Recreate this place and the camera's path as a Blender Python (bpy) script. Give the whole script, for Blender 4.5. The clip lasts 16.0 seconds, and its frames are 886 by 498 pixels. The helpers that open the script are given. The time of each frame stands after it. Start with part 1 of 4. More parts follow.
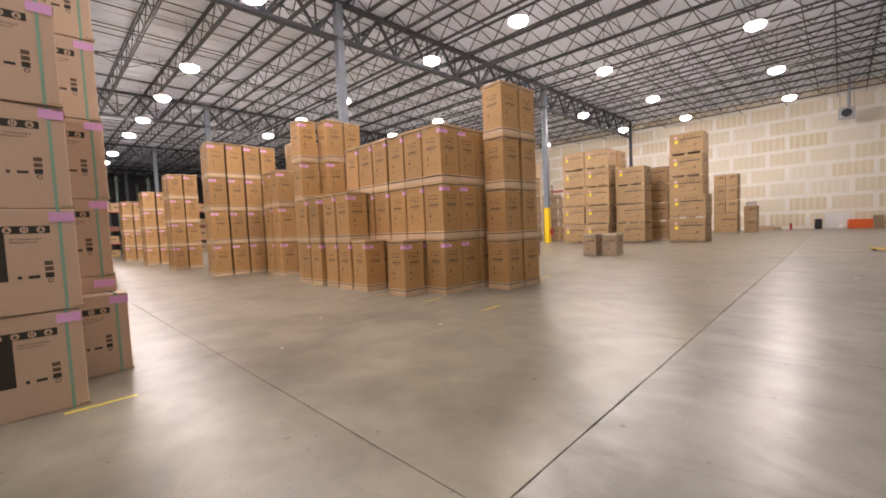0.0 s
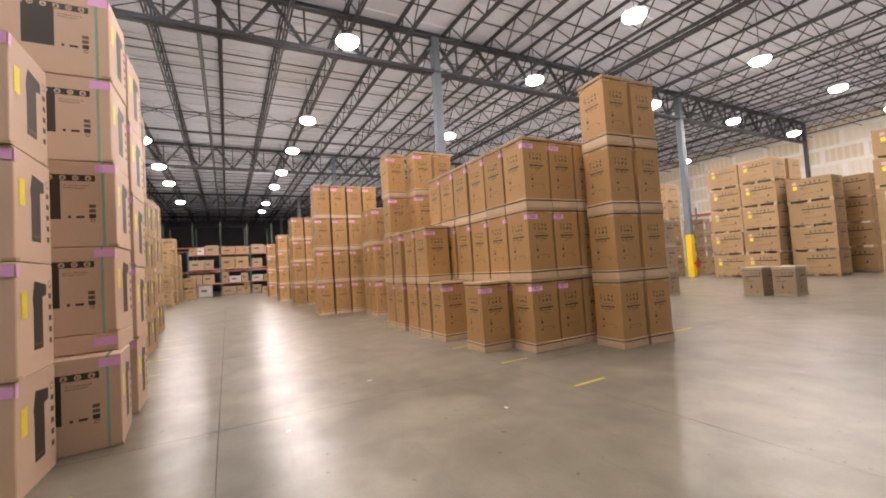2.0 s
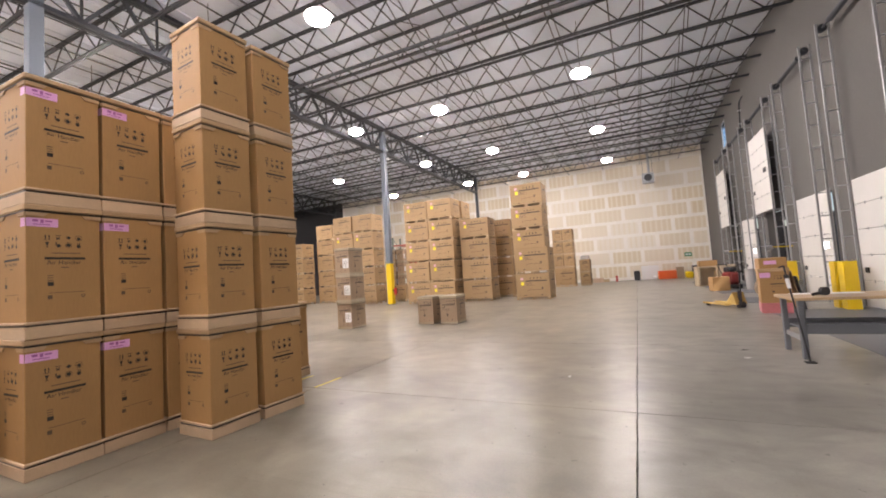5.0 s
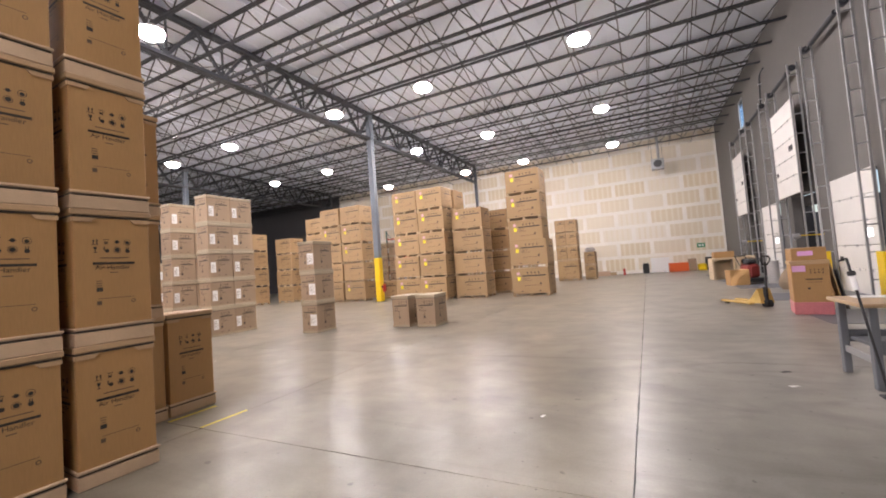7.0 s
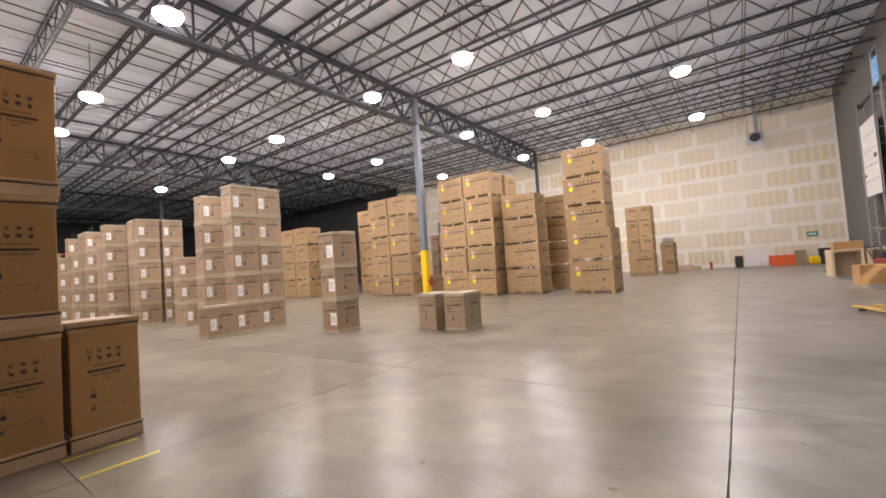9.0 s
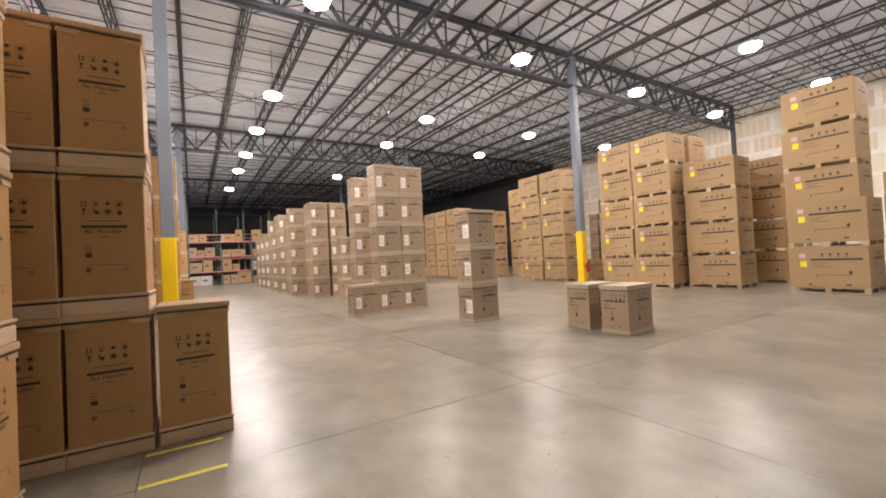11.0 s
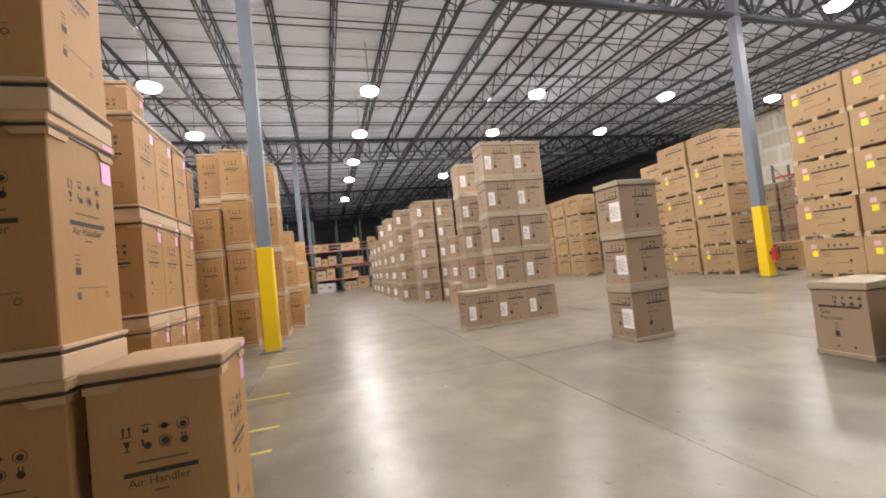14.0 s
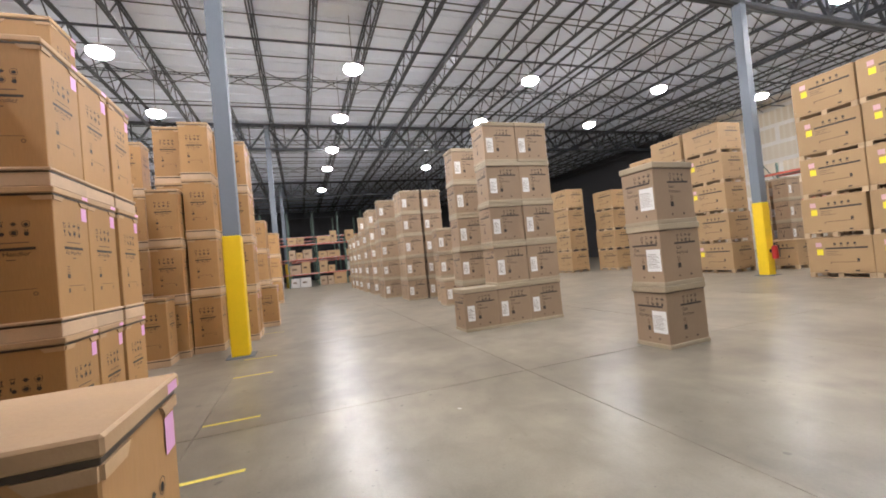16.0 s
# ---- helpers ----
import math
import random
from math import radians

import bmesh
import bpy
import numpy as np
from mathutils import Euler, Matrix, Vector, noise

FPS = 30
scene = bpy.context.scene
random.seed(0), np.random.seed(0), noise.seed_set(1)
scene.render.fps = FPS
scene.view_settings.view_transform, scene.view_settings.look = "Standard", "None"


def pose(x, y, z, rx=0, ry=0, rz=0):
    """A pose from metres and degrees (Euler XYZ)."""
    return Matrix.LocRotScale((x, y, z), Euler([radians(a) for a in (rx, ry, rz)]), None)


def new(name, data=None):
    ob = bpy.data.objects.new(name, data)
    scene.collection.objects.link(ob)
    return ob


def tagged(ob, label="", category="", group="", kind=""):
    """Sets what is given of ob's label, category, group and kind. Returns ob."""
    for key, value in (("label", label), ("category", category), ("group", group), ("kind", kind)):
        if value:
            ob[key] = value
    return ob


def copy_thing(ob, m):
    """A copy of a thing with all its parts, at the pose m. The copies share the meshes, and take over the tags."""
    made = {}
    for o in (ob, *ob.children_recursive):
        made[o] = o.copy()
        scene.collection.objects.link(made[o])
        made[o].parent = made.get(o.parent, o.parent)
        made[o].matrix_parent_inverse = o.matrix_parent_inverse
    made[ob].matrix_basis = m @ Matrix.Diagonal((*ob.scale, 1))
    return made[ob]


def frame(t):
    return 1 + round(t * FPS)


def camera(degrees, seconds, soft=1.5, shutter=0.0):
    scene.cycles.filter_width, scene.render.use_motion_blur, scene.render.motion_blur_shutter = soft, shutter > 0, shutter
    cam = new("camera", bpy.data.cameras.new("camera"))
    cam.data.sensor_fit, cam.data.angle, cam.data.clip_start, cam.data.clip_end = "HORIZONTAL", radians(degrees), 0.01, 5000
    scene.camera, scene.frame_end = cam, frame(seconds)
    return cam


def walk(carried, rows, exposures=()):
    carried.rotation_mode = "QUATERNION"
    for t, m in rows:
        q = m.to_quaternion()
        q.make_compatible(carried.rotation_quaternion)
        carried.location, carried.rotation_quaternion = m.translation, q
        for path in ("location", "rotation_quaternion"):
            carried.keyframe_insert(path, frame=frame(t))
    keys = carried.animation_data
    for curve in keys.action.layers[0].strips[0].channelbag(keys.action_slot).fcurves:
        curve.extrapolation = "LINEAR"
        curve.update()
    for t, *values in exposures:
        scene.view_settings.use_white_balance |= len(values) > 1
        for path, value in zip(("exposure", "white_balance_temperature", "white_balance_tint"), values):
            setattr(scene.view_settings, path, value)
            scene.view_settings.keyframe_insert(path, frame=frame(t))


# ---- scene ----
cam = camera(95.1, 16.0, soft=1.85)
METRES, EYE, TILT, LEAN, TURN = 13.9, 1.5, 0.0, 0.0, 44.6
EXPOSURE, LAMP = 0.6, 168.0
ROWS = [
    (0.0, 0.0, 0.0, 0.0, -0.15, -3.25, 2.58),
    (0.5, 0.0108, 0.031, 0.0012, 5.88, -1.99, 2.68),
    (1.0, 0.0252, 0.0619, 0.0018, 9.8, 2.3, 4.14),
    (1.5, 0.0377, 0.0943, 0.0027, 13.46, 2.94, 3.28),
    (2.0, 0.0484, 0.1254, 0.0045, 17.38, 2.39, 3.71),
    (2.5, 0.0632, 0.1534, 0.0047, 19.87, 2.59, 4.98),
    (3.0, 0.0774, 0.1878, 0.0034, 14.11, -0.0, 6.12),
    (3.5, 0.0979, 0.2135, 0.0028, 9.13, 0.05, 5.58),
    (4.0, 0.1229, 0.2427, 0.0029, -3.33, 0.23, 3.86),
    (4.5, 0.1476, 0.2693, 0.0052, -16.65, 2.33, 4.29),
    (4.7, 0.1576, 0.2787, 0.0054, -18.76, 3.67, 4.06),
    (6.8, 0.2624, 0.3756, 0.0055, -18.72, 2.19, 3.09),
    (7.0, 0.2725, 0.3848, 0.0055, -17.75, 2.73, 4.34),
    (7.5, 0.2995, 0.4073, 0.0055, -14.58, 3.46, 4.96),
    (8.0, 0.3248, 0.4336, 0.0044, -16.15, 2.32, 4.16),
    (8.5, 0.3487, 0.4588, 0.004, -13.73, 3.51, 4.4),
    (9.0, 0.3688, 0.4857, 0.0039, -8.22, 2.36, 4.19),
    (9.5, 0.3841, 0.5125, 0.0057, -1.31, 2.58, 4.86),
    (9.7, 0.3864, 0.5233, 0.0058, 2.07, 2.97, 4.68),
    (11.8, 0.3908, 0.639, 0.0052, 17.82, 0.53, 3.74),
    (12.0, 0.3898, 0.65, 0.0051, 19.4, 1.05, 4.3),
    (12.5, 0.3776, 0.6781, 0.0049, 24.55, 3.04, 5.25),
    (13.0, 0.359, 0.7034, 0.0047, 26.82, 2.07, 4.91),
    (13.5, 0.3395, 0.7264, 0.0053, 26.13, 1.9, 4.91),
    (14.0, 0.3209, 0.7496, 0.0059, 29.35, 2.2, 6.1),
    (14.5, 0.3005, 0.767, 0.0057, 26.92, 0.95, 5.07),
    (15.0, 0.284, 0.783, 0.0041, 27.74, 0.57, 5.41),
    (15.5, 0.2687, 0.7977, 0.0049, 27.29, 0.19, 5.78),
    (16.0, 0.2574, 0.803, 0.0061, 25.98, 1.24, 5.39),
]
walk(cam, [(t, pose(0, 0, EYE, TILT, LEAN, TURN) @ pose(METRES * x, METRES * y, METRES * z, 90 + pitch, roll, yaw)) for t, x, y, z, yaw, pitch, roll in ROWS],
     exposures=[(0.0, EXPOSURE - 0.1, 6680, 17), (2.5, EXPOSURE - 0.13, 6620, 16), (4.5, EXPOSURE + 0.04, 6500, 16), (7.0, EXPOSURE + 0.12, 6350, 18), (8.5, EXPOSURE + 0.06, 6350, 17),
                (9.5, EXPOSURE, 6650, 16), (13.0, EXPOSURE + 0.05, 6700, 14), (14.0, EXPOSURE - 0.02, 6330, 12), (16.0, EXPOSURE - 0.06, 6050, 11)])

# ---- world ----
world = bpy.data.worlds.new("world")
scene.world = world
world.use_nodes = True
wn = world.node_tree.nodes
sky = wn.new("ShaderNodeTexSky")
sky.sky_type, sky.sun_disc = "NISHITA", False
sky.sun_elevation, sky.sun_rotation = radians(38), radians(120)
wn["Background"].inputs["Strength"].default_value = 0.12
world.node_tree.links.new(sky.outputs[0], wn["Background"].inputs["Color"])
sun = new("sun", bpy.data.lights.new("sun", "SUN"))
sun.data.energy, sun.data.angle, sun.data.color = 2.5, radians(0.6), (1.0, 0.95, 0.88)
sun.matrix_basis = pose(30, -30, 40, 52, 0, 60)

# ---- materials ----
MATS = {}


def material(name, color, rough=0.6, metal=0.0, grain=0.0, scale=40.0, stain=0.0, stain_scale=1.5, bump=0.0, vary=0.0, stretch=(1, 1, 1), emit=None, power=0.0, spec=0.5):
    """A procedural material: fine grain, broad stains, a shade of its own for each object, and a fine relief."""
    if name in MATS:
        return MATS[name]
    m = bpy.data.materials.new(name)
    m.use_nodes = True
    nt = m.node_tree
    nd, lk = nt.nodes, nt.links
    b = nd["Principled BSDF"]
    b.inputs["Roughness"].default_value = rough
    b.inputs["Metallic"].default_value = metal
    b.inputs["Specular IOR Level"].default_value = spec
    rgb = nd.new("ShaderNodeRGB")
    rgb.outputs[0].default_value = (*color, 1)
    last = rgb.outputs[0]
    tc = nd.new("ShaderNodeTexCoord")
    mp = nd.new("ShaderNodeMapping")
    mp.inputs["Scale"].default_value = stretch
    lk.new(tc.outputs["Object"], mp.inputs[0])

    def shade(source, low, high, base):
        ramp = nd.new("ShaderNodeMapRange")
        ramp.inputs["To Min"].default_value, ramp.inputs["To Max"].default_value = low, high
        lk.new(source, ramp.inputs["Value"])
        mul = nd.new("ShaderNodeVectorMath")
        mul.operation = "SCALE"
        lk.new(base, mul.inputs[0])
        lk.new(ramp.outputs[0], mul.inputs["Scale"])
        return mul.outputs[0]

    n1 = None
    if grain or bump:
        n1 = nd.new("ShaderNodeTexNoise")
        n1.inputs["Scale"].default_value, n1.inputs["Detail"].default_value = scale, 4
        lk.new(mp.outputs[0], n1.inputs["Vector"])
    if grain:
        last = shade(n1.outputs["Fac"], 1 - grain, 1 + grain, last)
    if stain:
        n2 = nd.new("ShaderNodeTexNoise")
        n2.inputs["Scale"].default_value, n2.inputs["Detail"].default_value = stain_scale, 5
        n2.inputs["Distortion"].default_value = 0.4
        lk.new(tc.outputs["Object"], n2.inputs["Vector"])
        last = shade(n2.outputs["Fac"], 1 - stain, 1 + stain, last)
        rr = nd.new("ShaderNodeMapRange")
        rr.inputs["To Min"].default_value, rr.inputs["To Max"].default_value = rough * 0.85, min(1, rough * 1.15)
        lk.new(n2.outputs["Fac"], rr.inputs["Value"])
        lk.new(rr.outputs[0], b.inputs["Roughness"])
    if vary:
        oi = nd.new("ShaderNodeObjectInfo")
        last = shade(oi.outputs["Random"], 1 - vary, 1 + vary, last)
    lk.new(last, b.inputs["Base Color"])
    if bump:
        bp = nd.new("ShaderNodeBump")
        bp.inputs["Strength"].default_value, bp.inputs["Distance"].default_value = bump, 0.004
        lk.new(n1.outputs["Fac"], bp.inputs["Height"])
        lk.new(bp.outputs[0], b.inputs["Normal"])
    if emit:
        b.inputs["Emission Color"].default_value = (*emit, 1)
        b.inputs["Emission Strength"].default_value = power
    MATS[name] = m
    return m


def floor_material(name, color, rough, tone, tyre):
    """Trowelled and polished concrete: cloudy tone, fine pores, scuffs, with an uneven gloss."""
    m = bpy.data.materials.new(name)
    m.use_nodes = True
    nd, lk = m.node_tree.nodes, m.node_tree.links
    b = nd["Principled BSDF"]
    geo = nd.new("ShaderNodeNewGeometry")

    def noise_at(scale, detail, stretch=(1, 1, 1), distort=0.0):
        mp = nd.new("ShaderNodeMapping")
        mp.inputs["Scale"].default_value = stretch
        lk.new(geo.outputs["Position"], mp.inputs[0])
        n = nd.new("ShaderNodeTexNoise")
        n.inputs["Scale"].default_value, n.inputs["Detail"].default_value, n.inputs["Distortion"].default_value = scale, detail, distort
        lk.new(mp.outputs[0], n.inputs["Vector"])
        return n.outputs["Fac"]

    def ranged(source, a, c, lo=0.3, hi=0.7):
        r = nd.new("ShaderNodeMapRange")
        r.inputs["From Min"].default_value, r.inputs["From Max"].default_value = lo, hi
        r.inputs["To Min"].default_value, r.inputs["To Max"].default_value = a, c
        lk.new(source, r.inputs["Value"])
        return r.outputs[0]

    def scaled(vec, fac):
        s = nd.new("ShaderNodeVectorMath")
        s.operation = "SCALE"
        lk.new(vec, s.inputs[0])
        lk.new(fac, s.inputs["Scale"])
        return s.outputs[0]

    rgb = nd.new("ShaderNodeRGB")
    rgb.outputs[0].default_value = (*color, 1)
    cloud, patch = noise_at(0.55, 6, distort=0.35), noise_at(2.4, 7, distort=0.35)
    pore, speck, smear = noise_at(45, 3), noise_at(15, 2), noise_at(0.8, 5, (1.0, 1.0, 1), 0.7)
    drag = noise_at(0.9, 5, (0.7, 1.5, 1), 2.2)
    c = scaled(rgb.outputs[0], ranged(cloud, 1 - tone, 1 + tone * 0.8, 0.3, 0.7))
    c = scaled(c, ranged(patch, 1 - tone * 0.75, 1 + tone * 0.55, 0.26, 0.74))
    c = scaled(c, ranged(pore, 0.95, 1.04))
    c = scaled(c, ranged(smear, 1.0, 1 - tone * 1.5, 0.42, 0.80))
    c = scaled(c, ranged(speck, 1.0, 0.55, 0.70, 0.76))
    c = scaled(c, ranged(drag, 1.0, 1 - tyre, 0.45, 0.78))
    scuff = noise_at(1.3, 6, (0.5, 6.0, 1), 1.2)
    c = scaled(c, ranged(scuff, 1.0, 0.86, 0.60, 0.80))
    fleck = noise_at(6.0, 1)
    c = scaled(c, ranged(fleck, 1.0, 0.6, 0.755, 0.79))
    oi = nd.new("ShaderNodeObjectInfo")
    c = scaled(c, ranged(oi.outputs["Random"], 0.96, 1.04, 0, 1))
    lk.new(c, b.inputs["Base Color"])
    lk.new(ranged(cloud, rough * 0.9, rough * 1.12, 0.3, 0.7), b.inputs["Roughness"])
    b.inputs["Specular IOR Level"].default_value = 0.43
    return m


def gypsum_material():
    """Bare plasterboard: tan paper with paler bands of filler over each line of screws."""
    m = bpy.data.materials.new("gypsum_paper")
    m.use_nodes = True
    nd, lk = m.node_tree.nodes, m.node_tree.links
    b = nd["Principled BSDF"]
    b.inputs["Roughness"].default_value = 0.85
    tc = nd.new("ShaderNodeTexCoord")
    sx = nd.new("ShaderNodeSeparateXYZ")
    lk.new(tc.outputs["Object"], sx.inputs[0])
    wave = nd.new("ShaderNodeMath")
    wave.operation = "MULTIPLY"
    wave.inputs[1].default_value = 2 * math.pi / 0.4
    lk.new(sx.outputs["X"], wave.inputs[0])
    cs = nd.new("ShaderNodeMath")
    cs.operation = "COSINE"
    lk.new(wave.outputs[0], cs.inputs[0])
    n = nd.new("ShaderNodeTexNoise")
    n.inputs["Scale"].default_value = 5
    lk.new(tc.outputs["Object"], n.inputs["Vector"])
    add = nd.new("ShaderNodeMath")
    lk.new(cs.outputs[0], add.inputs[0])
    lk.new(n.outputs["Fac"], add.inputs[1])
    r = nd.new("ShaderNodeMapRange")
    r.inputs["From Min"].default_value, r.inputs["From Max"].default_value = 0.75, 1.15
    lk.new(add.outputs[0], r.inputs["Value"])
    oi = nd.new("ShaderNodeObjectInfo")
    tint = nd.new("ShaderNodeMix")
    tint.data_type = "RGBA"
    tint.inputs[6].default_value, tint.inputs[7].default_value = (0.68, 0.58, 0.41, 1), (0.80, 0.75, 0.66, 1)
    lk.new(oi.outputs["Random"], tint.inputs[0])
    mix = nd.new("ShaderNodeMix")
    mix.data_type = "RGBA"
    mix.inputs[7].default_value = (0.76, 0.69, 0.56, 1)
    lk.new(r.outputs[0], mix.inputs[0])
    lk.new(tint.outputs[2], mix.inputs[6])
    lk.new(mix.outputs[2], b.inputs["Base Color"])
    return m


CARD = material("cardboard", (0.415, 0.238, 0.092), 0.62, grain=0.09, scale=90, stain=0.10, stain_scale=2.2, bump=0.25, vary=0.09, stretch=(1, 1, 0.15))
CARD_GREY = material("cardboard_greyish", (0.335, 0.24, 0.155), 0.62, grain=0.09, scale=90, stain=0.10, stain_scale=2.2, bump=0.25, vary=0.10, stretch=(1, 1, 0.15))
# ordinary brown card, paled so that strong lamp light sits in its colour
CARD_LIT_PALE = material("cardboard_light_paled", (0.59, 0.42, 0.30), 0.62, grain=0.04, scale=90, stain=0.07, stain_scale=2.0, bump=0.2, vary=0.06, stretch=(1, 1, 0.15))
CARD_UNIT = material("cardboard_unit", (0.36, 0.235, 0.115), 0.62, grain=0.09, scale=90, stain=0.10, stain_scale=1.6, bump=0.25, vary=0.08, stretch=(1, 1, 0.15))
CARD_LID = material("cardboard_lid_greyish", (0.385, 0.32, 0.22), 0.62, grain=0.05, scale=70, stain=0.14, stain_scale=4, bump=0.25, vary=0.08)
FLANGE = material("cardboard_lip", (0.55, 0.40, 0.26), 0.65, grain=0.06, scale=60, stain=0.18, stain_scale=5, bump=0.3, vary=0.10)
TRAY = material("cardboard_tray", (0.48, 0.325, 0.18), 0.65, grain=0.06, scale=60, stain=0.14, stain_scale=4, bump=0.3, vary=0.10)
INK = material("printing_ink", (0.035, 0.028, 0.022), 0.55, grain=0.1, scale=80)
INK_SOFT = material("printing_ink_worn", (0.13, 0.085, 0.05), 0.6, grain=0.2, scale=120)
STRAP = material("strapping_band", (0.06, 0.045, 0.03), 0.35, grain=0.1)
GREEN_STRAP = material("green_strap", (0.27, 0.45, 0.34), 0.16, grain=0.15, scale=30)
PURPLE = material("purple_print", (0.42, 0.14, 0.40), 0.5, grain=0.2, scale=90)
PINK_FADED = material("pink_tape_faded", (0.62, 0.38, 0.42), 0.5, grain=0.08, scale=60, vary=0.08)
PINK = material("pink_tape", (0.80, 0.43, 0.74), 0.42, grain=0.08, scale=60, vary=0.06)
YELLOW_TAG = material("yellow_tag", (0.85, 0.70, 0.03), 0.5, grain=0.05, vary=0.05)
WHITE_LABEL = material("white_label", (0.80, 0.80, 0.79), 0.5, grain=0.04)
PALLET = material("pallet_wood", (0.48, 0.35, 0.21), 0.75, grain=0.2, scale=30, stain=0.15, bump=0.4, vary=0.12, stretch=(1, 8, 8))
STEEL = material("roof_steel_paint", (0.036, 0.041, 0.05), 0.5, grain=0.08, scale=20, vary=0.05)
COLUMN = material("column_paint", (0.15, 0.175, 0.21), 0.62, grain=0.05, scale=25, stain=0.10)
YELLOW = material("safety_yellow", (0.82, 0.56, 0.01), 0.38, grain=0.05, scale=25, stain=0.10, stain_scale=3)
DECK = material("roof_deck_white", (0.79, 0.84, 0.94), 0.6, grain=0.04, scale=8, stain=0.08, stain_scale=0.4)
DRYMUD = material("joint_compound", (0.84, 0.80, 0.73), 0.85, grain=0.06, scale=6, stain=0.10, stain_scale=0.8)
CONCRETE = material("tilt_up_concrete", (0.132, 0.127, 0.118), 0.8, grain=0.07, scale=18, stain=0.16, stain_scale=0.9, bump=0.3)
# near-black: the shade of the unlit end is put into this colour
SHADEWALL = material("wall_shade_dark", (0.06, 0.06, 0.065), 0.8, grain=0.06, scale=10, stain=0.1)
DOORWHITE = material("door_panel_white", (0.72, 0.71, 0.68), 0.42, grain=0.03, scale=30, stain=0.07, stain_scale=2)
GALV = material("galvanised_steel", (0.42, 0.43, 0.44), 0.42, metal=0.7, grain=0.12, scale=35)
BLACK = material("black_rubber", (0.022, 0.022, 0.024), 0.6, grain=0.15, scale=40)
LAMPBODY = material("lamp_housing", (0.55, 0.56, 0.57), 0.4, metal=0.5, grain=0.03)
LENS = material("lamp_lens", (0.9, 0.9, 0.9), 0.4, emit=(1.0, 0.925, 0.875), power=LAMP)
RACK_RED = material("rack_beam_red", (0.45, 0.085, 0.04), 0.45, grain=0.08, vary=0.08)
RACK_GREEN = material("rack_upright_green", (0.09, 0.15, 0.12), 0.45, grain=0.08, vary=0.1)
RED = material("red_paint", (0.45, 0.03, 0.025), 0.35, grain=0.06)
ORANGE = material("orange_plastic", (0.75, 0.13, 0.03), 0.45, grain=0.06)
WRAP = material("stretch_wrap_white", (0.46, 0.44, 0.42), 0.3, grain=0.10, scale=15, stain=0.15, stain_scale=3, vary=0.1)
BENCHTOP = material("bench_wood", (0.45, 0.32, 0.19), 0.5, grain=0.15, scale=20, stain=0.1, stretch=(1, 9, 9))
GREYMETAL = material("bench_grey_steel", (0.13, 0.14, 0.155), 0.45, grain=0.06)
GREENSIGN = material("green_sign", (0.02, 0.22, 0.10), 0.4, grain=0.03)
GLASS = material("skylight_pane", (0.75, 0.9, 0.98), 0.1, grain=0.01)
SUBFLOOR = material("joint_filler", (0.06, 0.055, 0.05), 0.7, grain=0.1)
FLOOR_A = floor_material("polished_concrete", (0.256, 0.231, 0.180), 0.315, 0.26, 0.10)
FLOOR_B = floor_material("worn_concrete", (0.285, 0.272, 0.238), 0.315, 0.22, 0.34)
GYPSUM = gypsum_material()
TAPE_FLOOR = material("yellow_floor_tape", (0.72, 0.60, 0.08), 0.5, grain=0.25, scale=40, stain=0.2, stain_scale=8)


# ---- mesh helpers ----
def block(bm, x0, x1, y0, y1, z0, z1, bevel=0.0):
    m = Matrix.Translation(((x0 + x1) / 2, (y0 + y1) / 2, (z0 + z1) / 2)) @ Matrix.Diagonal((x1 - x0, y1 - y0, z1 - z0, 1))
    r = bmesh.ops.create_cube(bm, size=1, matrix=m)
    if bevel:
        edges = list({e for v in r["verts"] for e in v.link_edges})
        bmesh.ops.bevel(bm, geom=edges, offset=bevel, segments=1, affect="EDGES")
    return bm


def bar(bm, a, b, w, h=None):
    """A straight square bar from a to b."""
    a, b = Vector(a), Vector(b)
    d = b - a
    q = d.to_track_quat("Z", "Y").to_matrix().to_4x4()
    m = Matrix.Translation((a + b) / 2) @ q @ Matrix.Diagonal((w, h or w, d.length, 1))
    bmesh.ops.create_cube(bm, size=1, matrix=m)


def rod(bm, a, b, r, seg=10, r2=None):
    a, b = Vector(a), Vector(b)
    d = b - a
    q = d.to_track_quat("Z", "Y").to_matrix().to_4x4()
    bmesh.ops.create_cone(bm, cap_ends=True, segments=seg, radius1=r, radius2=r if r2 is None else r2, depth=d.length, matrix=Matrix.Translation((a + b) / 2) @ q)


def mesh_of(name, bm, mat):
    me = bpy.data.meshes.new(name)
    bm.to_mesh(me)
    bm.free()
    me.materials.append(mat)
    return me


def part(name, bm, mat, parent=None, label=""):
    """Links a bmesh as one mesh object, under a thing or a part where one is given."""
    ob = new(name, mesh_of(name, bm, mat))
    ob.parent = parent
    return tagged(ob, label)


def base(name, m, label, category, group=""):
    ob = new(name)
    ob.empty_display_size = 0.2
    ob.matrix_basis = m
    return tagged(ob, label, category, group)


def B():
    return bmesh.new()


# ---- large structure ----
X_DOCK, Y_NORTH, X_WEST, Y_SOUTH = 4.2, 42.6, -72.0, -16.0
Z_DECK = 10.75
COL_X, COL_Y = (-14.4, -31.6, -48.8, -66.0), (-6.5, 9.22, 24.95, 40.68)

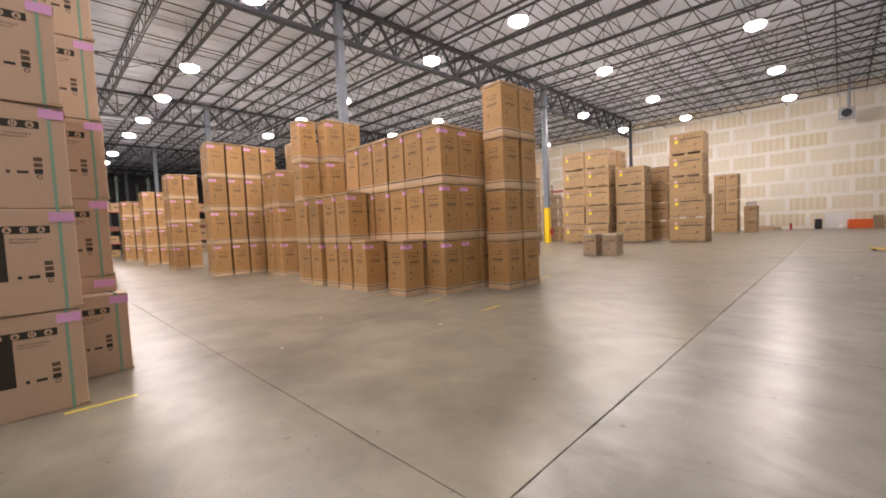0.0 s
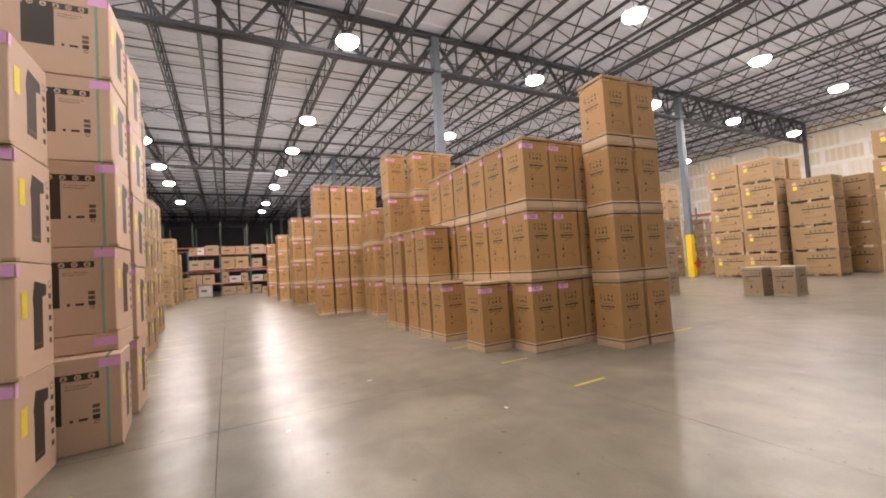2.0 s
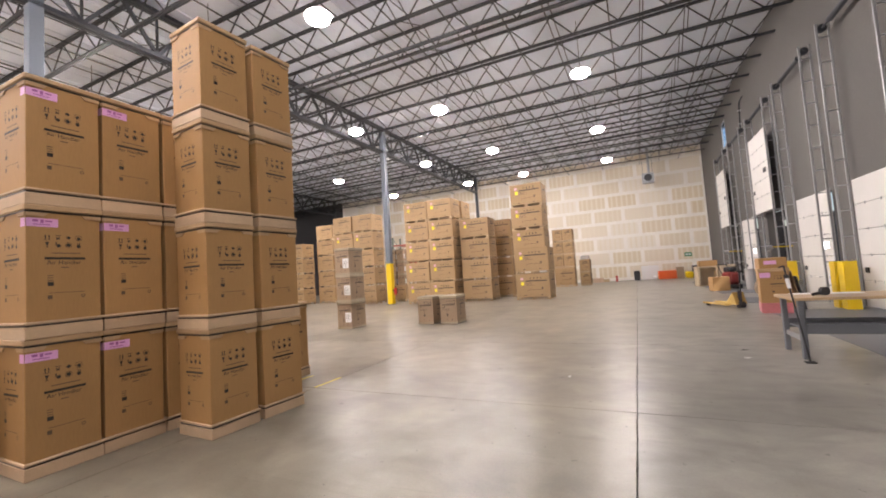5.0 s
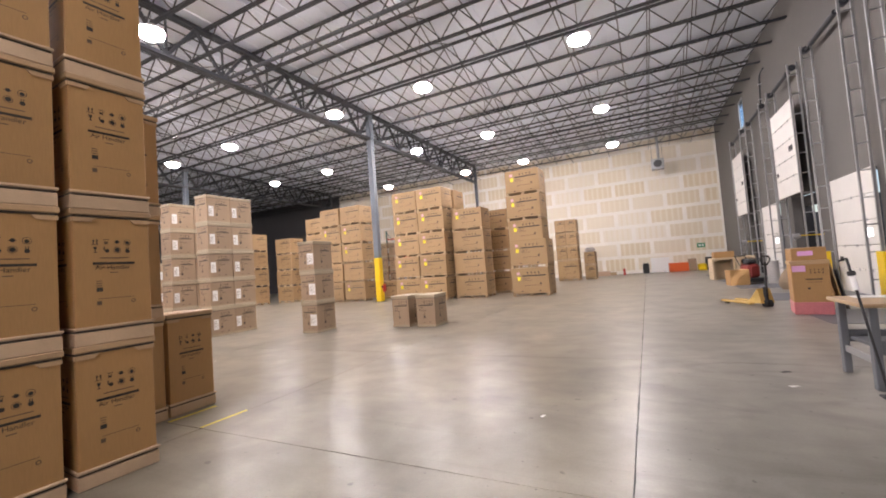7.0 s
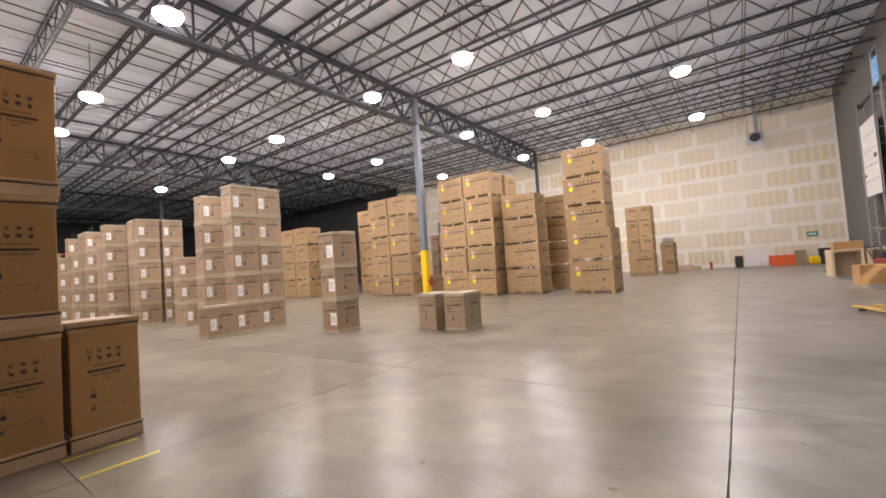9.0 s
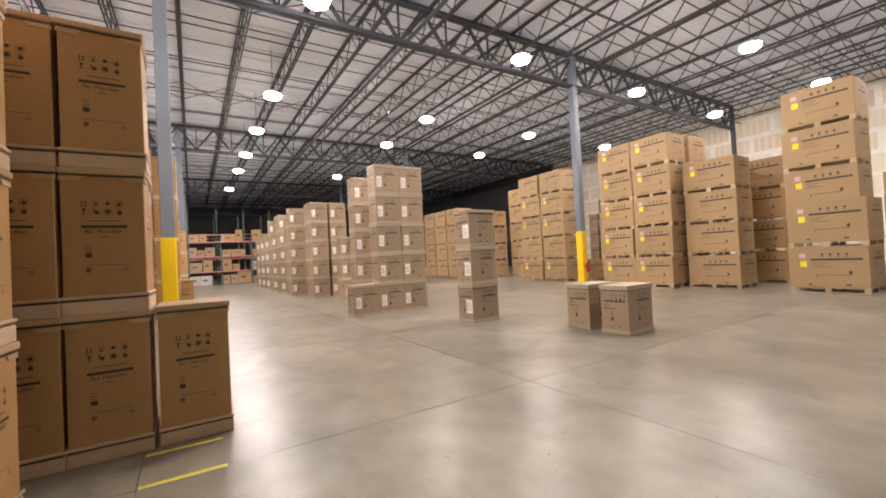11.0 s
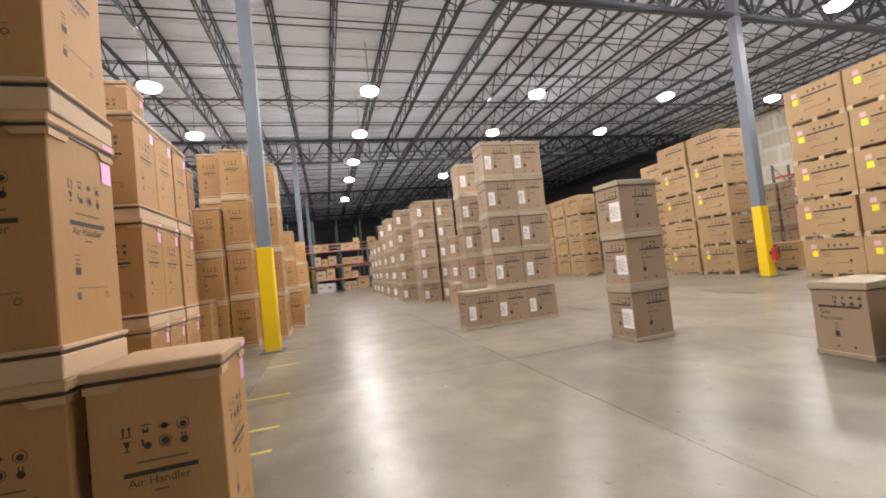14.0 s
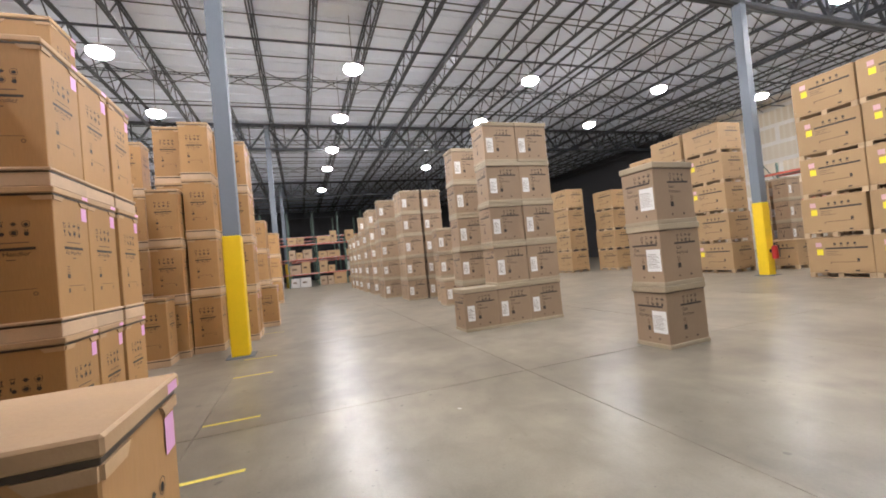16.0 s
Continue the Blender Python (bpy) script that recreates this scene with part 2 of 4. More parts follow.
ceiling = part("ceiling", block(B(), X_WEST, X_DOCK + 0.3, Y_SOUTH, Y_NORTH + 0.3, Z_DECK, Z_DECK + 0.2), DECK)
bm = B()
for i in range(int((X_DOCK - X_WEST) / 0.9)):
    x = X_WEST + 0.45 + 0.9 * i
    block(bm, x - 0.03, x + 0.03, Y_SOUTH, Y_NORTH, Z_DECK - 0.045, Z_DECK + 0.01)
me = mesh_of("ceiling_rib", bm, DECK)
bm = B()
bm.from_mesh(ceiling.data)
bm.from_mesh(me)
bm.to_mesh(ceiling.data)
bm.free()
tagged(ceiling, "white ribbed metal roof deck over open steel joists", "ceiling", kind="structure")

X_TURN = -32.0
wall_north = part("wall_north", block(B(), X_TURN, X_DOCK + 0.3, Y_NORTH, Y_NORTH + 0.25, -0.1, Z_DECK), DRYMUD)
tagged(wall_north, "unpainted plasterboard wall with white taped joints", "wall", kind="structure")
# walls past the lit area, darkened in colour to look unlit
wall_north_2 = part("wall_north_2", block(B(), X_WEST, X_TURN - 0.002, Y_NORTH, Y_NORTH + 0.25, -0.1, Z_DECK), SHADEWALL)
tagged(wall_north_2, "wall in the unlit end, its shade put into a dark colour", "wall", kind="structure")
wall_west = part("wall_west", block(B(), X_WEST - 0.25, X_WEST, Y_SOUTH, Y_NORTH + 0.25, -0.1, Z_DECK), SHADEWALL)
tagged(wall_west, "far wall of the warehouse, coloured dark for the shade there", "wall", kind="structure")
wall_south = part("wall_south", block(B(), X_WEST, X_DOCK + 0.3, Y_SOUTH - 0.25, Y_SOUTH, -0.1, Z_DECK), SHADEWALL)
tagged(wall_south, "warehouse wall in the same shade-dark colour", "wall", kind="structure")

# dock wall, built round its door openings and one high window
DOOR_Y = [9.2, 13.35, 17.45, 21.55, 25.7, 29.8, 33.9, 38.0]
DOOR_W, DOOR_H = 2.55, 3.3
RAISED = (4, 6)
WIN = (33.1, 34.2, 8.0, 9.55)
bm = B()
x0, x1 = X_DOCK, X_DOCK + 0.28
edges = [Y_SOUTH]
for y in DOOR_Y[:-1]:
    edges += [y - DOOR_W / 2, y + DOOR_W / 2]
edges.append(Y_NORTH)
for a, c in zip(edges[0::2], edges[1::2]):
    block(bm, x0, x1, a, c, -0.1, DOOR_H)
block(bm, x0, x1, Y_SOUTH, Y_NORTH, DOOR_H, WIN[2])
block(bm, x0, x1, Y_SOUTH, WIN[0], WIN[2], WIN[3])
block(bm, x0, x0 + 0.05, WIN[1], WIN[1] + 2.2, WIN[2], WIN[3])
block(bm, x0, x1, WIN[1] + 2.2, Y_NORTH, WIN[2], WIN[3])
block(bm, x0, x1, Y_SOUTH, Y_NORTH, WIN[3], Z_DECK)
wall_east = part("wall_east", bm, CONCRETE)
tagged(wall_east, "grey tilt-up concrete wall with loading dock doors", "wall", kind="structure")

window_1 = part("window_1", block(B(), x0 + 0.03, x0 + 0.04, WIN[0], WIN[1], WIN[2], WIN[3]), GLASS)
tagged(window_1, "small high window glowing with daylight", "window", kind="structure")
window_1.visible_shadow = False
g = GLASS.node_tree.nodes["Principled BSDF"]
g.inputs["Transmission Weight"].default_value = 1.0
g.inputs["IOR"].default_value = 1.06
bm = B()
for a, c, d, e in ((WIN[0], WIN[0] + 0.06, WIN[2], WIN[3]), (WIN[1] - 0.06, WIN[1], WIN[2], WIN[3]), (WIN[0] + 0.06, WIN[1] - 0.06, WIN[2], WIN[2] + 0.06), (WIN[0] + 0.06, WIN[1] - 0.06, WIN[3] - 0.06, WIN[3])):
    block(bm, x0 - 0.012, x0 + 0.047, a, c, d, e)
part("window_frame", bm, GALV, window_1)

ground = part("ground", block(B(), -2500, 2500, -2500, 2500, -1.5, -1.3), CONCRETE)
tagged(ground, "concrete yard outside the loading docks", "ground", kind="structure")
floor = part("floor", block(B(), X_WEST, X_DOCK + 0.28, Y_SOUTH, Y_NORTH, -0.3, -0.02), SUBFLOOR)
tagged(floor, "polished grey-beige concrete floor with saw-cut joints", "floor", kind="structure")


# roof steel
def joist_mesh(span):
    bm = B()
    z0, z1 = 9.72, 10.62
    for s in (-0.045, 0.045):
        block(bm, 0, span, s - 0.028, s + 0.028, z0, z0 + 0.055)
        block(bm, 0, span, s - 0.028, s + 0.028, z1, z1 + 0.055)
    n = int(span / 0.72)
    for i in range(n):
        a = (span * i / n, 0, z0 + 0.05 if i % 2 == 0 else z1)
        c = (span * (i + 1) / n, 0, z1 if i % 2 == 0 else z0 + 0.05)
        bar(bm, a, c, 0.034)
    return mesh_of("joist", bm, STEEL)


def girder_mesh(span):
    bm = B()
    z0, z1 = 9.05, 10.5
    for s in (-0.09, 0.09):
        block(bm, s - 0.06, s + 0.06, 0, span, z0, z0 + 0.12)
        block(bm, s - 0.06, s + 0.06, 0, span, z1, z1 + 0.12)
    n = 8
    for i in range(n):
        a, c = span * i / n, span * (i + 1) / n
        mid = (a + c) / 2
        bar(bm, (0, a, z1), (0, mid, z0 + 0.1), 0.10)
        bar(bm, (0, mid, z0 + 0.1), (0, c, z1), 0.10)
        bar(bm, (0, mid, z0 + 0.1), (0, mid, z1), 0.06)
    return mesh_of("girder", bm, STEEL)


xs = [X_DOCK, *COL_X]
spans = {}
y = 9.4 - 1.95 * 12
while y < Y_NORTH - 0.3:
    for xa, xb in zip(xs, xs[1:]):
        key = round(xa - xb, 2)
        if key not in spans:
            spans[key] = joist_mesh(key)
        ob = new("roof_joist", spans[key])
        ob.location = (xb, y + 0.2, 0)
        tagged(ob, "dark grey open-web steel roof joist", "joist", "roof joists", "structure")
    y += 1.95
gm = girder_mesh(15.73)
for x in COL_X:
    for y in (-22.23, -6.5, 9.22, 24.95):
        ob = new("roof_girder", gm)
        ob.location = (x, y, 0)
        tagged(ob, "deep dark steel girder truss spanning between columns", "girder", "roof girders", "structure")
bm = B()
for i in range(26):
    x = X_DOCK - 1.6 - 2.87 * i
    for z in (9.75, 10.65):
        block(bm, x - 0.016, x + 0.016, Y_SOUTH, Y_NORTH, z - 0.016, z + 0.016)
tagged(part("roof_bridging", bm, STEEL), "thin steel bridging rows tying the roof joists", "bridging", kind="structure")
bm = B()
for i in range(0, 22, 3):
    x = X_DOCK - 3.0 - 2.87 * i
    for k in range(29):
        y = 9.6 + 1.95 * (k - 12)
        bar(bm, (x, y, 9.76), (x, y + 1.95, 10.64), 0.026)
        bar(bm, (x, y, 10.64), (x, y + 1.95, 9.76), 0.026)
tagged(part("roof_cross_bracing", bm, STEEL), "crossed steel bracing between the roof joists", "bracing", kind="structure")
pipes = None
for y in (-9.0, 1.2, 16.7, 32.3):
    bm = B()
    rod(bm, (X_DOCK - 0.2, y, 9.55), (X_WEST + 0.5, y, 9.55), 0.07, 8)
    main = part("sprinkler_pipes" if pipes is None else "main_pipe", bm, STEEL, pipes)
    pipes = pipes or tagged(main, "dark painted sprinkler pipes under the roof", "pipe", kind="structure")
for i in range(22):
    bm = B()
    x = X_DOCK - 2.2 - 3.3 * i
    rod(bm, (x, Y_SOUTH + 0.3, 10.2), (x, Y_NORTH - 0.3, 10.2), 0.025, 6)
    part("branch_pipe", bm, STEEL, pipes)

# columns with yellow guards
def column(x, y, guarded=True):
    r = 0.15 if guarded else 0.11
    ob = part("column", block(B(), -r, r, -r, r, 0, 10.5, 0.012), COLUMN if guarded else STEEL)
    bm = B()
    block(bm, -0.26, 0.26, -0.26, 0.26, 0, 0.02)
    part("base_plate", bm, COLUMN, ob)
    if guarded:
        g = block(B(), -0.168, 0.168, -0.168, 0.168, 0.021, 2.42, 0.02)
        part("guard", g, YELLOW, ob, "yellow column guard sleeve")
    ob.location = (x, y, 0)
    return tagged(ob, "blue-grey square steel column with a yellow guard" if guarded else "dark square steel column", "column", "roof columns", "structure")


for x in COL_X:
    for y in COL_Y:
        column(x, y, y < 40)


# ---- lamps ----
def lamp(x, y):
    ob = base("high_bay_light", pose(x, y, 8.55), "lit white high-bay light hanging from the roof deck", "light", "high-bay lights")
    bm = B()
    bmesh.ops.create_cone(bm, cap_ends=True, segments=16, radius1=0.36, radius2=0.13, depth=0.2, matrix=Matrix.Translation((0, 0, 0.315)))
    part("housing", bm, LAMPBODY, ob)
    bm = B()
    bmesh.ops.create_uvsphere(bm, u_segments=24, v_segments=12, radius=1, matrix=Matrix.Translation((0, 0, 0.17)) @ Matrix.Diagonal((0.33, 0.33, 0.15, 1)))
    for f in bm.faces:
        f.smooth = True
    part("lens", bm, LENS, ob, "glowing white prismatic lens")
    bm = B()
    rod(bm, (0, 0, 0.42), (0, 0, Z_DECK - 8.55), 0.012, 6)
    part("hanger", bm, STEEL, ob)
    return ob


LX = (-2.45, -8.35, -12.85, -19.95, -25.0, -30.3, -35.2, -43.2, -48.5, -54.0)
LIT = {-1.7: 8, 5.3: 9, 12.85: 8, 20.3: 5, 27.5: 5, 34.8: 4, -9.0: 4}
UNLIT = [(-2.45, 12.85)]
proto = None
for ly, count in LIT.items():
    for lx in LX[:count] + ((-35.2,) if ly == 20.3 else ()):
        if (lx, ly) in UNLIT:
            continue
        if proto is None:
            proto = lamp(lx, ly)
        else:
            copy_thing(proto, pose(lx, ly, 8.55))


# ---- cartons ----
def face_point(face, w, d, u, v, out=0.0015):
    """A point on a side of a carton w by d: u to the right and v up as seen from outside."""
    if face == "E":
        return (w / 2 + out, -d / 2 + u, v)
    if face == "S":
        return (-w / 2 + u, -d / 2 - out, v)
    if face == "N":
        return (w / 2 - u, d / 2 + out, v)
    return (-w / 2 - out, d / 2 - u, v)


def poly(bm, face, w, d, pts, out=0.0015):
    vs = [bm.verts.new(face_point(face, w, d, u, v, out)) for u, v in pts]
    bm.faces.new(vs)


def plate(bm, face, w, d, pts, out):
    """A flat piece with its thickness standing out from a side."""
    a = [bm.verts.new(face_point(face, w, d, u, v, out)) for u, v in pts]
    c = [bm.verts.new(face_point(face, w, d, u, v, 0.0)) for u, v in pts]
    bm.faces.new(a)
    for k in range(len(pts)):
        bm.faces.new((a[k - 1], c[k - 1], c[k], a[k]))


def rect(bm, face, w, d, u0, u1, v0, v1, out=0.0015):
    poly(bm, face, w, d, [(u0, v0), (u1, v0), (u1, v1), (u0, v1)], out)


def disc(bm, face, w, d, u, v, r, n=12, out=0.0015, half=False):
    k = math.pi if half else 2 * math.pi
    m = n + 1 if half else n
    poly(bm, face, w, d, [(u + r * math.cos(k * i / n), v + r * math.sin(k * i / n)) for i in range(m)], out)


def ring(bm, face, w, d, u, v, r, t, n=14):
    for i in range(n):
        a, c = 2 * math.pi * i / n, 2 * math.pi * (i + 1) / n
        poly(bm, face, w, d, [(u + r * math.cos(a), v + r * math.sin(a)), (u + r * math.cos(c), v + r * math.sin(c)), (u + (r - t) * math.cos(c), v + (r - t) * math.sin(c)), (u + (r - t) * math.cos(a), v + (r - t) * math.sin(a))][::-1])


def icons(bm, face, w, d, u, v, s):
    """Eight handling marks in two rows of four; s is the size of one."""
    def R(i, j, a, c, e, f):
        rect(bm, face, w, d, u + i * 1.55 * s + a * s, u + i * 1.55 * s + c * s, v - j * 1.35 * s + e * s, v - j * 1.35 * s + f * s)

    def P(i, j, pts):
        poly(bm, face, w, d, [(u + i * 1.55 * s + a * s, v - j * 1.35 * s + c * s) for a, c in pts])

    def C(i, j, a, c, r):
        disc(bm, face, w, d, u + i * 1.55 * s + a * s, v - j * 1.35 * s + c * s, r * s)

    for a in (0.12, 0.62):
        R(0, 0, a + 0.06, a + 0.2, 0.12, 0.7)
        P(0, 0, [(a - 0.04, 0.66), (a + 0.30, 0.66), (a + 0.13, 1.0)])
    R(0, 0, 0, 0.96, 0.0, 0.08)
    P(0, 1, [(0.2, 1.0), (0.34, 0.5), (0.62, 0.5), (0.76, 1.0)])
    R(0, 1, 0.42, 0.54, 0.12, 0.5)
    R(0, 1, 0.24, 0.72, 0.02, 0.12)
    R(1, 0, 0.1, 0.9, 0.85, 0.95)
    R(1, 0, 0.25, 0.35, 0.1, 0.7)
    R(1, 0, 0.62, 0.72, 0.1, 0.7)
    R(1, 0, 0.3, 0.7, 0.2, 0.45)
    C(1, 1, 0.6, 0.35, 0.32)
    R(1, 1, 0.12, 0.3, 0.4, 1.0)
    C(2, 0, 0.5, 0.55, 0.3)
    R(2, 0, 0.05, 0.95, 0.5, 0.6)
    ring(bm, face, w, d, u + 3.6 * s, v - 0.85 * s, 0.55 * s, 0.07 * s)
    C(2, 1, 0.5, 0.5, 0.36)
    ring(bm, face, w, d, u + 5.15 * s, v + 0.5 * s, 0.55 * s, 0.07 * s)
    C(3, 0, 0.5, 0.42, 0.3)
    R(3, 1, 0.3, 0.4, 0.4, 1.0)
    R(3, 1, 0.6, 0.7, 0.4, 1.0)
    C(3, 1, 0.5, 0.3, 0.34)


def lettering(text, size, face, w, d, u, v):
    cu = bpy.data.curves.new("lettering", "FONT")
    cu.body, cu.size, cu.resolution_u = text, size, 2
    tmp = bpy.data.objects.new("lettering", cu)
    me = bpy.data.meshes.new_from_object(tmp)
    bpy.data.objects.remove(tmp)
    bpy.data.curves.remove(cu)
    for vert in me.vertices:
        vert.co = Vector(face_point(face, w, d, u + vert.co.x, v + vert.co.y, 0.0018))
    me.materials.clear()
    return me


PROTO = {}


def put(kind, build, m):
    """Stands a thing of a kind at pose m: the first one is built, the rest are copies."""
    if kind in PROTO:
        return copy_thing(PROTO[kind], m)
    ob = build()
    ob.matrix_basis = m
    PROTO[kind] = ob
    return ob


def sharp_body(w, d, z0, z1, bevel=0.006):
    return block(B(), -w / 2, w / 2, -d / 2, d / 2, z0, z1, bevel)


def face_print(parent, face, w, d, draw, text="", size=0.05, at=(0, 0)):
    """The printing on one side of a carton, as one sheet of ink: draw(bm, level) adds the dark (0) and the worn (1) marks."""
    bm = B()
    draw(bm, 0)
    if text:
        me = lettering(text, size, face, w, d, *at)
        bm.from_mesh(me)
        bpy.data.meshes.remove(me)
    for f in bm.faces:
        f.material_index = 0
    dark = len(bm.faces)
    draw(bm, 1)
    bm.faces.ensure_lookup_table()
    for f in bm.faces[dark:]:
        f.material_index = 1
    ob = tagged(part("print", bm, INK, parent), kind="stuff")
    ob.data.materials.append(INK_SOFT)
    return ob


def air_box(h, tape, single=False):
    """Tall carton with a base tray, a telescoping lid and printed sides."""
    w = d = 0.565
    label = "tall brown air handler carton" + (", pink taped" if tape != "none" else "") + (", single on the floor" if single else ", in a stacked block")
    ob = part("air_handler_carton", sharp_body(w, d, 0.02, h - 0.02), CARD)
    tagged(ob, label, "carton", "air handler cartons")
    part("base_tray", sharp_body(w + 0.024, d + 0.024, 0.0, 0.112, 0.006), FLANGE, ob, "pale scuffed base tray")
    part("tray_flange", sharp_body(w + 0.04, d + 0.04, 0.132, 0.156, 0.006), FLANGE, ob, "worn pale tray lip")
    part("lid", sharp_body(w + 0.036, d + 0.036, h - 0.052, h, 0.008), TRAY, ob, "pale lid with scuffed edges")
    for z in (0.112, h - 0.072):
        part("strap", sharp_body(w + 0.010, d + 0.010, z, z + 0.019, 0.002), STRAP, ob, "dark packing strap")
    for f in ("E", "S", "N"):
        for u, k in ((0.0, 1), (w, -1)):
            bm = B()
            plate(bm, f, w, d, [(u, h - 0.108), (u + k * 0.125, h - 0.108), (u + k * 0.155, h - 0.073), (u, h - 0.073)][::k], 0.011)
            part("lid_flap", bm, TRAY, ob)

        def draw(bm, level):
            if level == 0:
                icons(bm, f, w, d, 0.125, h * 0.735, 0.051)
                rect(bm, f, w, d, 0.13, 0.44, h * 0.587, h * 0.605)
                rect(bm, f, w, d, 0.15, 0.195, h * 0.385, h * 0.415)
            else:
                rect(bm, f, w, d, 0.18, 0.40, h * 0.633, h * 0.640)
                rect(bm, f, w, d, 0.25, 0.31, h * 0.522, h * 0.529)
                rect(bm, f, w, d, 0.16, 0.43, h * 0.330, h * 0.334)
                rect(bm, f, w, d, 0.15, 0.185, h * 0.285, h * 0.315)
                ring(bm, f, w, d, 0.42, h * 0.30, 0.018, 0.007, 8)
                for k in range(3):
                    rect(bm, f, w, d, 0.15, 0.192, h * (0.425 + 0.018 * k), h * (0.431 + 0.018 * k))

        face_print(ob, f, w, d, draw, "Air Handler", 0.054, (0.145, h * 0.55))
    o = 0.004
    if tape == "S":
        bm = B()
        rect(bm, "E", w, d, 0.0, 0.23, h - 0.205, h - 0.125, o)
        rect(bm, "S", w, d, w - 0.09, w, h - 0.205, h - 0.125, o)
        tp = part("pink_tape", bm, PINK, ob, "pink tape label")
        bm = B()
        for u0, u1, v0, v1 in ((0.045, 0.085, 0.045, 0.068), (0.10, 0.125, 0.035, 0.068), (0.135, 0.185, 0.048, 0.062), (0.05, 0.17, 0.018, 0.026)):
            rect(bm, "E", w, d, u0, u1, h - 0.205 + v0, h - 0.205 + v1, o + 0.001)
        tagged(part("tape_print", bm, PURPLE, tp), kind="stuff")
    if tape == "N":
        bm = B()
        rect(bm, "N", w, d, w - 0.12, w - 0.025, h - 0.24, h - 0.12, o)
        part("pink_label", bm, PINK, ob, "pink paper label")
        bm = B()
        rect(bm, "N", w, d, w - 0.12, w - 0.02, h - 0.044, h - 0.012, 0.0205)
        part("pink_label", bm, PINK, ob, "pink paper label")
    return ob


def furnace_box(side):
    w, d, h = 0.56, 0.79, 0.885
    ob = part("furnace_carton", sharp_body(w, d, 0.02, h - 0.02), CARD_GREY)
    tagged(ob, "grey-brown furnace carton with black printing" + ("" if side == "none" else " and white label"), "carton", "furnace cartons")
    part("base_tray", sharp_body(w + 0.024, d + 0.024, 0.0, 0.06, 0.006), CARD_LID, ob)
    part("lid", sharp_body(w + 0.034, d + 0.034, h - 0.085, h, 0.008), CARD_LID, ob, "paler telescoping lid")
    part("strap", sharp_body(w + 0.012, d + 0.012, h - 0.10, h - 0.09, 0.002), STRAP, ob, "dark packing strap")
    for f, fw in (("E", d), ("S", w), ("N", w)):
        def draw(bm, level):
            if level == 0:
                icons(bm, f, w, d, fw * 0.40, h * 0.765, 0.052)
                rect(bm, f, w, d, fw * (0.12 if f == "S" else 0.34), fw * 0.88, h * 0.655, h * 0.685)
                rect(bm, f, w, d, fw * 0.38, fw * 0.46, h * 0.27, h * 0.35)
                rect(bm, f, w, d, fw * 0.68, fw * 0.72, h * 0.13, h * 0.16)
            else:
                for k in range(5):
                    rect(bm, f, w, d, fw * 0.38, fw * (0.45 + 0.01 * (k % 2)), h * (0.37 + 0.02 * k), h * (0.378 + 0.02 * k))
                rect(bm, f, w, d, fw * 0.38, fw * 0.43, h * 0.13, h * 0.155)

        face_print(ob, f, w, d, draw, "Gas\nFurnace" if f != "N" else "", 0.072, (fw * (0.14 if f == "S" else 0.37), h * 0.575))
    if side == "none":
        return ob
    bm = B()
    u, lw = (0.06, 0.165) if side == "E" else (w - 0.255, 0.235)
    rect(bm, side, w, d, u, u + lw, h * 0.24, h * 0.60, 0.003)
    lab = part("label", bm, WHITE_LABEL, ob, "white shipping label")
    bm = B()
    for k in range(9):
        rect(bm, side, w, d, u + 0.012, u + lw - 0.03 - 0.02 * (k % 3), h * (0.30 + 0.027 * k), h * (0.307 + 0.027 * k), 0.0042)
    tagged(part("barcode", bm, INK_SOFT, lab), kind="stuff")
    return ob


def pallet_parts(ob, w, d, h=0.14):
    bm = B()
    for u in (-1, 0, 1):
        block(bm, -w / 2, w / 2, u * (d / 2 - 0.05) - 0.045, u * (d / 2 - 0.05) + 0.045, 0.0, 0.018)
    for a in (-1, 0, 1):
        for c in (-1, 0, 1):
            block(bm, a * (w / 2 - 0.07) - 0.065, a * (w / 2 - 0.07) + 0.065, c * (d / 2 - 0.05) - 0.045, c * (d / 2 - 0.05) + 0.045, 0.018, h - 0.02)
    block(bm, -w / 2 + 0.01, w / 2 - 0.01, -d / 2 + 0.01, d / 2 - 0.01, h - 0.02, h)
    return part("pallet", bm, PALLET, ob, "pale wooden pallet base")


